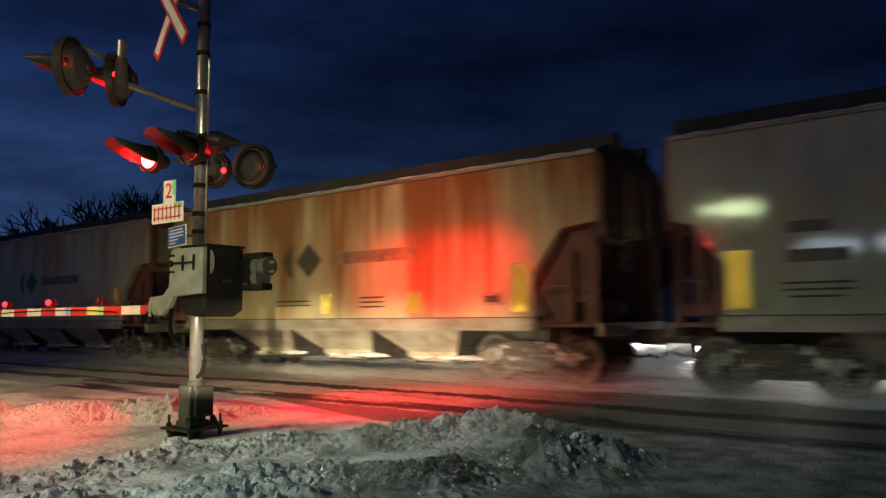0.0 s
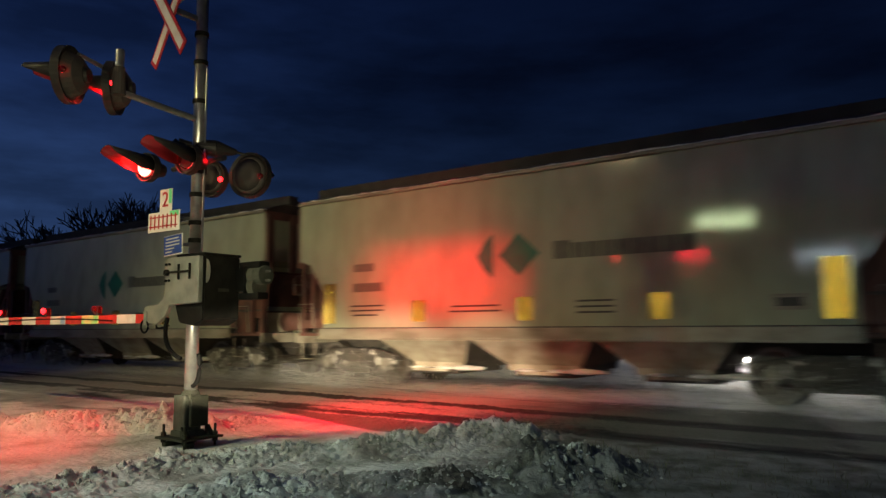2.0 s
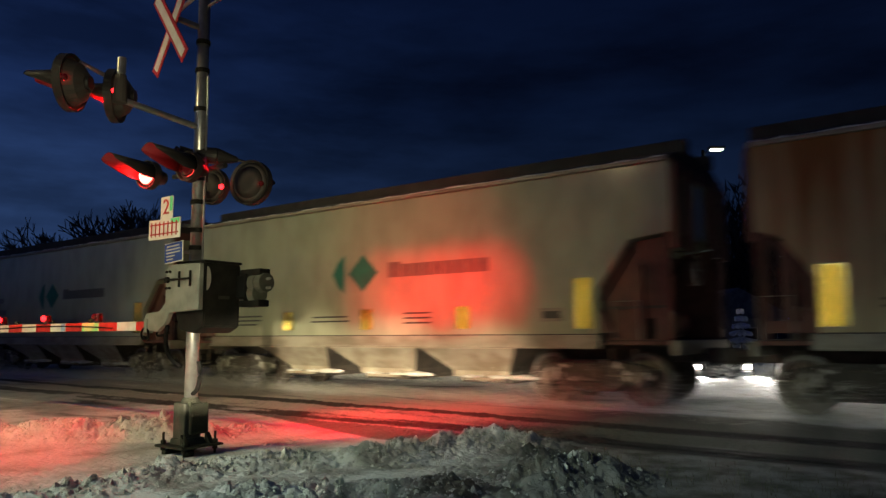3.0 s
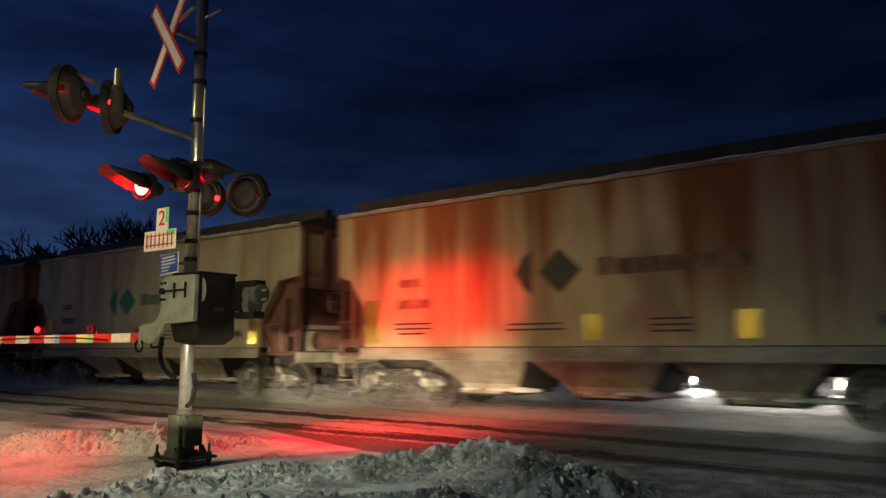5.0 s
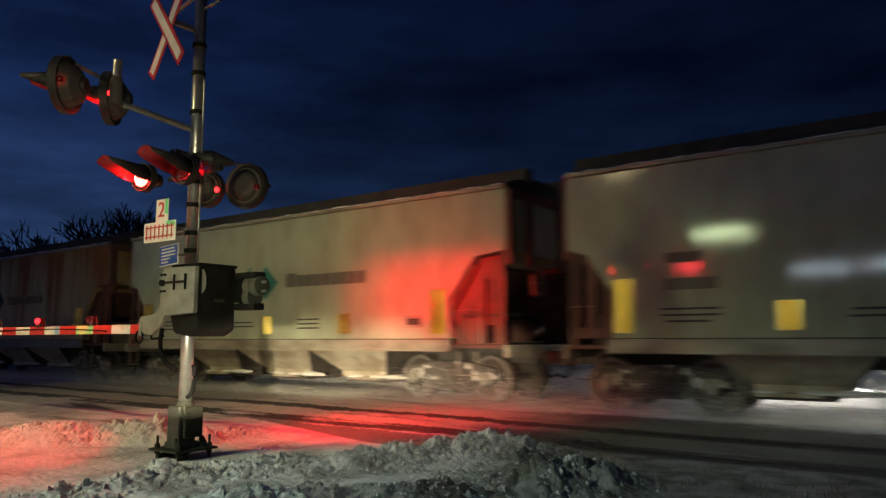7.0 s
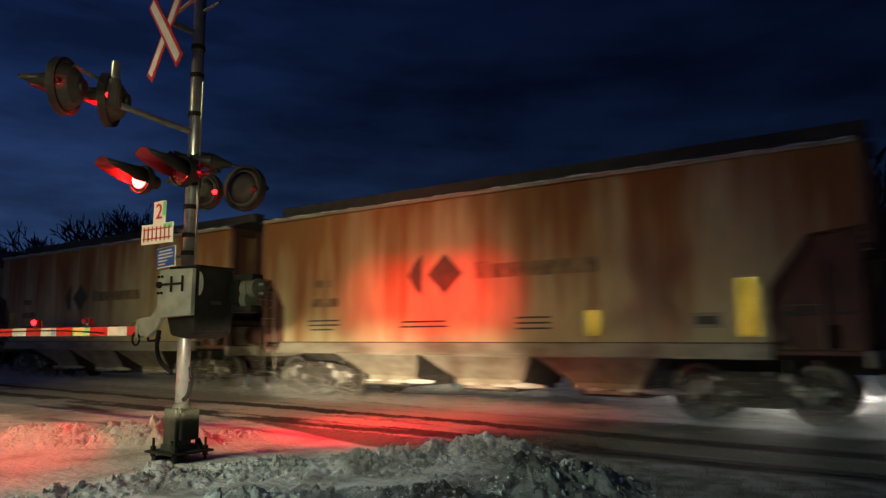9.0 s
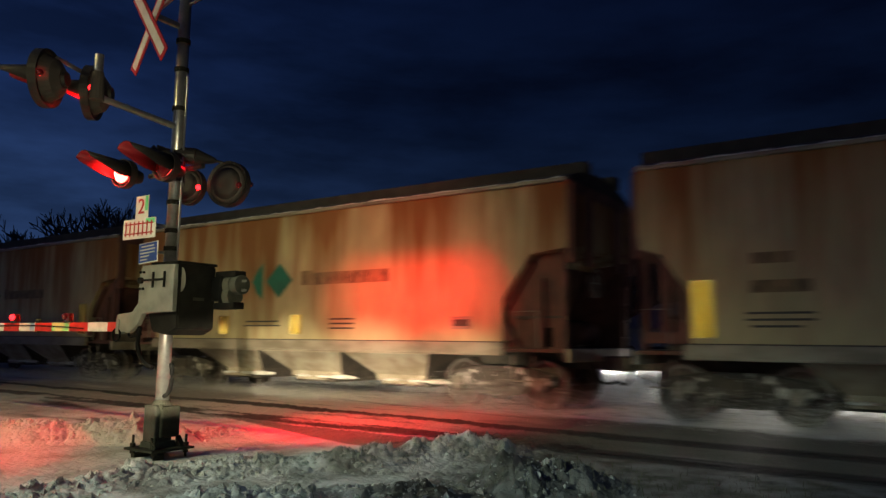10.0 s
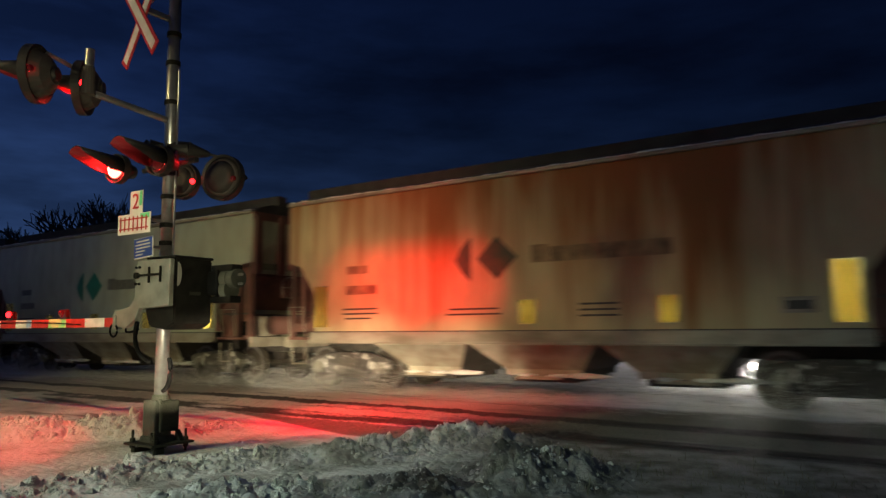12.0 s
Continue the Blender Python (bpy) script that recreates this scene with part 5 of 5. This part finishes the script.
def build_blown_snow():
    """Flakes that the train drags along beside its wheels, one swarm for each car."""
    rng = np.random.default_rng(12)
    count, near = 52000, 38000
    x = rng.uniform(-6.98, 6.98, count)
    wheels = np.abs(x) > 3.0
    far = np.arange(count) >= near                       # the thicker cloud on the far side
    y = np.where(far, -1.95 + rng.normal(0, 0.22, count), 1.62 + rng.normal(0, 0.46, count))
    z = np.abs(rng.normal(0, 1, count)) * np.where(far, 0.34, np.where(wheels, 0.23, 0.09))
    r = np.where(far, rng.uniform(0.013, 0.026, count), rng.uniform(0.004, 0.012, count))
    turn = rng.normal(0, 1, (count, 3, 3))
    verts = (np.stack([x, y, z], 1)[:, None, :] + turn * r[:, None, None]).reshape(-1, 3)
    verts[:, 2] = np.maximum(verts[:, 2], 0.0)
    faces = np.arange(count * 3).reshape(-1, 3)
    me = bpy.data.meshes.new("blown_snow")
    me.from_pydata(verts, [], faces)
    me.materials.append(SNOW_DUST)
    swarms = {}
    for number in ORDER:
        swarms[number] = tagged(new("blown_snow", me), "powder snow whirled up along the wheels of the train", "blown snow", "powder snow along the train", "stuff")
    return swarms


SWARMS = build_blown_snow()


# ------------------------------------------------------------ beyond the train
def build_vehicle(name, at, paint, label, pickup=False, beacons=False, watts=1900, mat=None):
    """A waiting vehicle that faces the crossing with its headlights on; its front looks along its own -y."""
    car = thing(name, at, label, "pickup" if pickup else "car")
    hi = 1.05 if pickup else 0.92
    outline = [(-2.3, 0.35), (-2.35, 0.62), (-2.2, hi - 0.05), (-1.0, hi + 0.06), (2.2, hi + 0.04), (2.3, 0.7), (2.25, 0.35)]
    bm = prism(B(), outline, -0.92, 0.92)
    bmesh.ops.rotate(bm, verts=bm.verts, matrix=Matrix.Rotation(radians(90), 3, "Z"))
    bmesh.ops.bevel(bm, geom=list(bm.edges), offset=0.07, segments=2, affect="EDGES")
    part("body", bm, paint, car)
    roof = 1.95 if pickup else 1.48
    cab = [(-1.0, hi), (-0.3, roof), (0.9, roof), (1.25, hi)] if pickup else [(-0.9, hi), (-0.15, roof), (1.3, roof), (2.05, hi)]
    bm = prism(B(), cab, -0.80, 0.80)
    bmesh.ops.rotate(bm, verts=bm.verts, matrix=Matrix.Rotation(radians(90), 3, "Z"))
    bmesh.ops.bevel(bm, geom=list(bm.edges), offset=0.08, segments=2, affect="EDGES")
    part("cabin", bm, CAR_GLASS, car)
    part("roof_panel", box(B(), (0, (0.3 if pickup else 0.57), roof + 0.005), (1.42, 1.15, 0.05), bevel=0.02), paint, car)
    part("grille", box(B(), (0, -2.36, 0.62), (0.95, 0.06, 0.22), bevel=0.02), CAR_GLASS, car)
    part("bumper", box(B(), (0, -2.38, 0.42), (1.8, 0.14, 0.2), bevel=0.05), paint, car)
    for x in (-0.70, 0.70):
        part("headlight", box(B(), (x, -2.36, 0.64), (0.24, 0.07, 0.14), bevel=0.03), mat or HEAD_LIT, car, "lit headlight")
        for y in (-1.45, 1.4):
            part("tyre", tube(B(), (x * 1.12 - 0.1, y, 0.34), (x * 1.12 + 0.1, y, 0.34), 0.34, seg=24), RUBBER, car)
    if beacons:
        part("beacon_bar", box(B(), (0, 0.3, roof + 0.05), (1.3, 0.25, 0.06), bevel=0.02), CAR_DARK, car)
        for x in (-0.38, 0.38):
            part("beacon", tube(B(), (x, 0.3, roof + 0.07), (x, 0.3, roof + 0.2), 0.09, 0.07, seg=16), BLUE_LIT, car, "blue flashing beacon")
    for x in (-0.70, 0.70) if watts else ():
        a = at @ Vector((x, -2.46, 0.64))
        lamp("vehicle_headlight", "SPOT", a, at @ Vector((x * 1.2, -6.1, -0.60)), watts, (1.0, 0.96, 0.88), 0.07, 54, 0.9)
    return car


build_vehicle("waiting_car", pose(8.55, 23.3, -0.38, 0, 0, -8), CAR_DARK, "dark car waiting with headlights on beyond the tracks")
build_vehicle("waiting_car", pose(9.6, 34.0, -0.38, 0, 0, -8), CAR_WHITE, "pale car waiting with headlights on in the queue", watts=2600)
# added behind the camera as the body for those beams; its lamps are dull
build_vehicle("waiting_car", pose(-1.3, -3.9, 0, 0, 0, 180), CAR_DARK, "dark unseen car behind the camera, added for the headlight beams", watts=0, mat=PALE_MARK)
build_vehicle("waiting_pickup", pose(10.6, 20.6, -0.38, 0, 0, -24), CAR_WHITE, "white pickup with blue roof beacons waiting beyond the tracks", True, True)


def build_street_lamps():
    """A street lamp with a lit snowflake decoration on its pole, and a taller one whose head glows over the train."""
    at = Vector((15.95, 30.2, -0.38))
    post = thing("street_lamp", pose(*at), "grey street lamp with a white snowflake decoration", "street lamp")
    part("pole", tube(B(), (0, 0, 0), (0, 0, 8.97), 0.13, 0.08, seg=16), STEEL, post, smooth=True)
    part("base_collar", tube(B(), (0, 0, 0), (0, 0, 0.4), 0.2, 0.16, seg=16), STEEL, post)
    part("arm", path(B(), arc((0, 0, 8.50), (-0.4, 0.0, 8.55), (-0.75, 0.0, 8.68), 8), 0.04, 8), STEEL, post)
    part("lamp_head", box(B(), (-0.85, 0, 8.70), (0.34, 0.2, 0.10), bevel=0.03), GREY_PAINT, post, "unlit lamp head")
    for z, far in ((6.82, 0.75), (5.88, 0.5), (4.85, 1.40)):
        part("decoration_bracket", tube(B(), (0, 0, z), (-far, 0, z), 0.022, seg=8), STEEL, post)
    flake = part("snowflake_frame", tube(B(), (-0.63, 0, 4.85), (-0.63, 0, 6.82), 0.012, seg=6), STEEL, post)
    bm = B()
    c = Vector((-0.60, -0.03, 5.88))

    def spot(a, r, o=0.0):
        return c + Vector(((math.cos(a) * r - math.sin(a) * o) * 0.7, 0, math.sin(a) * r + math.cos(a) * o))
    for k in range(8):
        a = k * math.tau / 8
        loop = [spot(a, r, o) for r, o in ((0.28, 0), (0.44, 0.12), (0.68, 0), (0.44, -0.12), (0.28, 0))]
        for p, q in zip(loop, loop[1:]):
            tube(bm, p, q, 0.018, seg=6)
        tube(bm, spot(a, 0.28), spot(a + math.tau / 8, 0.28), 0.018, seg=6)
    part("snowflake_rope", bm, LED_WHITE, flake, "white glowing rope light in snowflake shape")
    at = Vector((11.55, 30.4, -0.38))
    tall = thing("street_lamp", pose(*at), "tall street lamp with a glowing greenish lens, pole coloured as unlit", "street lamp")
    # pole coloured dark so that it reads as unlit
    part("pole", tube(B(), (0, 0, 0), (0, 0, 9.6), 0.09, 0.06, seg=16), DARK_PAINT, tall, smooth=True)
    part("arm", path(B(), arc((0, 0, 9.3), (0.2, 0, 9.68), (0.55, 0, 9.72), 8), 0.04, 8), STEEL, tall)
    head = part("lamp_head", box(B(), (0.60, 0, 9.70), (0.75, 0.3, 0.14), bevel=0.05), GREY_PAINT, tall)
    part("lens", box(B(), (0.60, 0, 9.62), (0.5, 0.22, 0.05), bevel=0.02), STREET_LIT, head, "glowing greenish lens")
    lamp("street_lamp_beam", "SPOT", at + Vector((0.60, 0, 9.54)), at + Vector((0.6, -1.2, 0)), 260, (0.85, 1.0, 0.65), 0.2, 130, 1.0)


build_street_lamps()


def build_houses():
    """Low houses far behind the crossing, their roofs darkened in colour for dusk."""
    for x, y, w, d, h, turn in ((23.5, 62, 9, 8, 2.9, 10), (36, 60, 12, 8, 3.0, -5), (52, 66, 10, 8, 3.2, 12)):
        house = thing("house", pose(x, y, -0.38, 0, 0, turn), "low distant house with a roof colour darkened for dusk", "house")
        part("wall", box(B(), (0, 0, h / 2), (w, d, h)), WALL, house)
        bm = prism(B(), [(-w / 2 - 0.4, h), (0, h + w * 0.26), (w / 2 + 0.4, h), (w / 2 + 0.4, h - 0.15), (-w / 2 - 0.4, h - 0.15)], -d / 2 - 0.4, d / 2 + 0.4)
        part("roof", bm, ROOF_DUSK, house)
        part("door", box(B(), (-w * 0.2, -d / 2 - 0.03, 1.05), (0.95, 0.08, 2.1), bevel=0.02), END_RUST, house)
        for k in (0.12, 0.34):
            win = part("window", box(B(), (w * k, -d / 2 - 0.03, 1.5), (1.3, 0.08, 1.1), bevel=0.02), PALE_MARK, house)
            part("pane", box(B(), (w * k, -d / 2 - 0.075, 1.5), (1.1, 0.02, 0.9)), CAR_GLASS, win)
    # a single lit porch lamp by the nearest house
    porch = thing("porch_lamp", pose(16.75, 31.45, -0.38), "small bright lamp on a thin post", "lamp")
    part("post", tube(B(), (0, 0, 0), (0, 0, 1.75), 0.04, seg=10), STEEL, porch)
    part("globe", box(B(), (0, 0, 1.85), (0.16, 0.16, 0.2), bevel=0.05), STREET_LIT, porch, "glowing globe")


build_houses()


def build_spruce():
    """A small spruce with snow on its boughs, beyond the tracks."""
    rng = random.Random(5)
    tree = thing("spruce", pose(10.2, 24.2, -0.38), "small spruce with snow-laden boughs beyond the tracks", "tree")
    part("trunk", tube(B(), (0, 0, 0), (0, 0, 2.5), 0.06, 0.015, seg=8), BARK, tree)
    for k in range(9):
        bm = B()
        z, r = 0.45 + k * 0.235, 0.80 * (1 - k / 9.6)
        for j in range(11):
            a = j * math.tau / 11 + rng.uniform(-0.2, 0.2)
            tip = Vector((math.cos(a) * r * rng.uniform(0.8, 1.05), math.sin(a) * r * rng.uniform(0.8, 1.05), z - 0.16 * r))
            side = Vector((-math.sin(a), math.cos(a), 0)) * 0.13 * (0.4 + r)
            root = Vector((0, 0, z + 0.12))
            vs = [bm.verts.new(p) for p in (root, tip - side, tip * 1.04 + Vector((0, 0, 0.02)), tip + side, tip + Vector((0, 0, -0.06)))]
            bm.faces.new((vs[0], vs[1], vs[2]))
            bm.faces.new((vs[0], vs[2], vs[3]))
            bm.faces.new((vs[1], vs[4], vs[3], vs[2]))
        part("branch_tier", bm, ROOF_SNOW, tree, "snow-covered tier of branches")


build_spruce()


def bare_tree(at, high, seed):
    """A leafless tree: a tapered trunk that forks into limbs and fine twigs."""
    rng = random.Random(seed)
    tree = thing("bare_tree", pose(*at), "leafless dark tree standing beyond the railway", "tree", "trees beyond the railway")
    trunk, crown = B(), B()

    def grow(bm, p, way, length, r, level):
        q = p + way * length
        tube(bm, p, q, r, r * 0.66, seg=7 if level < 2 else 4, caps=False)
        if level >= 6:
            return
        for _ in range(3 if level < 3 else 2 + (rng.random() < 0.6)):
            side = Vector((rng.gauss(0, 1), rng.gauss(0, 1), rng.gauss(0.25, 0.6))).normalized()
            grow(crown, q if rng.random() < 0.75 else p.lerp(q, 0.7), (way * 0.95 + side * 0.62).normalized(), length * rng.uniform(0.62, 0.84), r * 0.68, level + 1)
    grow(trunk, Vector((0, 0, -0.1)), Vector((rng.gauss(0, 0.05), rng.gauss(0, 0.05), 1)).normalized(), high * 0.27, high * 0.028, 0)
    part("trunk", trunk, HAZE_TWIG, tree)
    part("crown", crown, HAZE_TWIG, tree)
    return tree


for k, (x, y, high) in enumerate(((-27, 62, 14.5), (-31, 60, 13.5), (-24, 66, 14), (-34, 66, 14), (-20, 70, 13.5), (-40, 60, 10), (-46, 64, 11), (-29, 70, 16.5), (-16, 74, 10), (-25, 58, 13), (-22, 62, 13))):
    bare_tree((x, y, -0.38), high, 30 + k)


def build_treeline(name, label, mat, count, reach, depth, top):
    """Dark scrub along the horizon: crossed twigs between two bearings."""
    rng = random.Random(77)
    verts, faces = [], []
    for _ in range(count):
        a, r = rng.uniform(*reach), rng.uniform(*depth)
        h = top(a) * rng.uniform(0.55, 1.0)
        p = Vector((r * math.sin(a), r * math.cos(a), rng.random() * h - 0.4))
        t, w = rng.random() * math.tau, rng.uniform(0.05, 0.16)
        u = Vector((math.cos(t) * w, math.sin(t) * w, rng.gauss(0, w)))
        up = Vector((rng.gauss(0, 0.5), rng.gauss(0, 0.5), rng.uniform(0.5, 1.6)))
        i = len(verts)
        verts += [p - u, p + u, p + up]
        faces.append((i, i + 1, i + 2))
    me = bpy.data.meshes.new(name)
    me.from_pydata(verts, [], faces)
    me.materials.append(mat)
    tagged(new(name, me), label, "scrub", kind="stuff")


build_treeline("far_scrub", "scrub on the horizon, its colour lifted for haze", HAZE_TWIG, 24000, (-1.25, 0.05), (95, 125),
               lambda a: 11.5 + 3 * math.sin(a * 47) if -0.56 < a < -0.22 else 5 + 2.5 * math.sin(a * 9 + 1.3 * math.sin(a * 23)))
# fills the gaps between cars with dark; heights fitted to the camera's view
build_treeline("far_wood", "dark wood behind the houses at dusk", BARK, 46000, (0.05, 0.75), (70, 84),
               lambda a: (12 + 7 * min(1, max(0, (a - 0.1) / 0.45))) * (1 + 0.05 * math.sin(a * 31)))


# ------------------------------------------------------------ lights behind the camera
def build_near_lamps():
    post = thing("street_lamp", pose(STREET_HEAD.x - 1.2, STREET_HEAD.y - 1.0, 0), "unseen street lamp behind the camera", "street lamp")
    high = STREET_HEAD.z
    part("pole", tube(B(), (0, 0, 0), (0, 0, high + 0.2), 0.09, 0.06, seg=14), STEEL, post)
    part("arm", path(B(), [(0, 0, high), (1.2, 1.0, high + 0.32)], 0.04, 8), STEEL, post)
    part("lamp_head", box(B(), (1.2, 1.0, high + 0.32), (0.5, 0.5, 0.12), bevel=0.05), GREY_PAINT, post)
    # post for the added snow lamp, out of view
    yard = thing("yard_lamp", pose(SNOW_LAMP_HEAD.x - 0.5, SNOW_LAMP_HEAD.y - 0.4, 0), "unseen lamp post added to light the snow in front", "lamp post")
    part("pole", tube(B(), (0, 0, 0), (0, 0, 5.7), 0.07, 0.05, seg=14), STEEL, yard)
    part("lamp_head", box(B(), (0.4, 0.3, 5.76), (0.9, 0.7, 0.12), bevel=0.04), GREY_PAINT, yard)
    # a lit shop front across the street, which the glossy cars mirror
    shop = thing("roadside_shop", pose(-17.0, -11.6, 0, 0, 0, TRACK_TURN), "roadside shop with lit sign tubes", "shop")
    part("wall", box(B(), (0, 1.2, 4.0), (16, 2.0, 8.0)), WALL, shop)
    for name, at, size, mat in (("sign_tube", (-18.9, -7.9, 7.25), (3.1, 0.42), SHOP_GREEN), ("sign_tube", (-15.2, -11.4, 4.85), (2.7, 0.50), CANOPY_LIT),
                                ("sign_tube", (-12.6, -13.4, 4.95), (2.2, 0.55), CANOPY_LIT), ("sign_tube", (-20.2, -6.4, 5.40), (1.3, 0.34), SHOP_RED)):
        local = shop.matrix_basis.inverted() @ Vector(at)
        part(name, box(B(), (local.x, 0.05 - 0.1 * 0, local.z), (size[0], 0.12, size[1]), bevel=0.02), mat, shop, "glowing sign tube")


build_near_lamps()


# ------------------------------------------------------------ what moves
def motions():
    for number, car in CARS.items():
        rows = [(t, car_pose(number, t)) for t, _ in VIEW_OFFSETS]
        walk(car, rows)
        walk(SWARMS[number], rows)
        # the wheels roll while their car passes the crossing
        for axle in car.children:
            if not axle.name.startswith("wheelset"):
                continue
            home = axle.matrix_basis.copy()
            enter = max(0.0, (CAR_PITCH * number - 12.0) / SPEED)
            leave = min(12.0, (CAR_PITCH * number + 40.0) / SPEED)
            if leave <= enter:
                walk(axle, [(0.0, home), (12.0, home)])
                continue
            steps = int((leave - enter) * 30 / 1)
            spin = [(0.0, home)] if enter > 0.05 else []
            for i in range(steps + 1):
                t = enter + i / 30.0
                spin.append((t, home @ pose(0, 0, 0, 0, math.degrees(SPEED * i / 30.0 / 0.457), 0)))
            if spin[-1][0] < 11.95:
                spin.append((12.0, spin[-1][1]))
            walk(axle, spin)
    # the signal lenses turn their bright side out in turn
    first, beat = 0.25, 0.496
    for ob, home, leads in FLASH:
        rows, lit = [(0.0, home @ pose(0, 0, 0, 0, 0, 0 if leads else 180))], leads
        k = 0
        while first + beat * k < 11.9:
            t = first + beat * k
            a, b = (0, 180) if lit else (180, 360)
            for i in range(4):
                rows.append((t + (i - 1.5) / 30.0, home @ pose(0, 0, 0, 0, 0, a + (b - a) * i / 3)))
            lit = not lit
            k += 1
        rows.append((12.0, rows[-1][1]))
        walk(ob, rows)


motions()
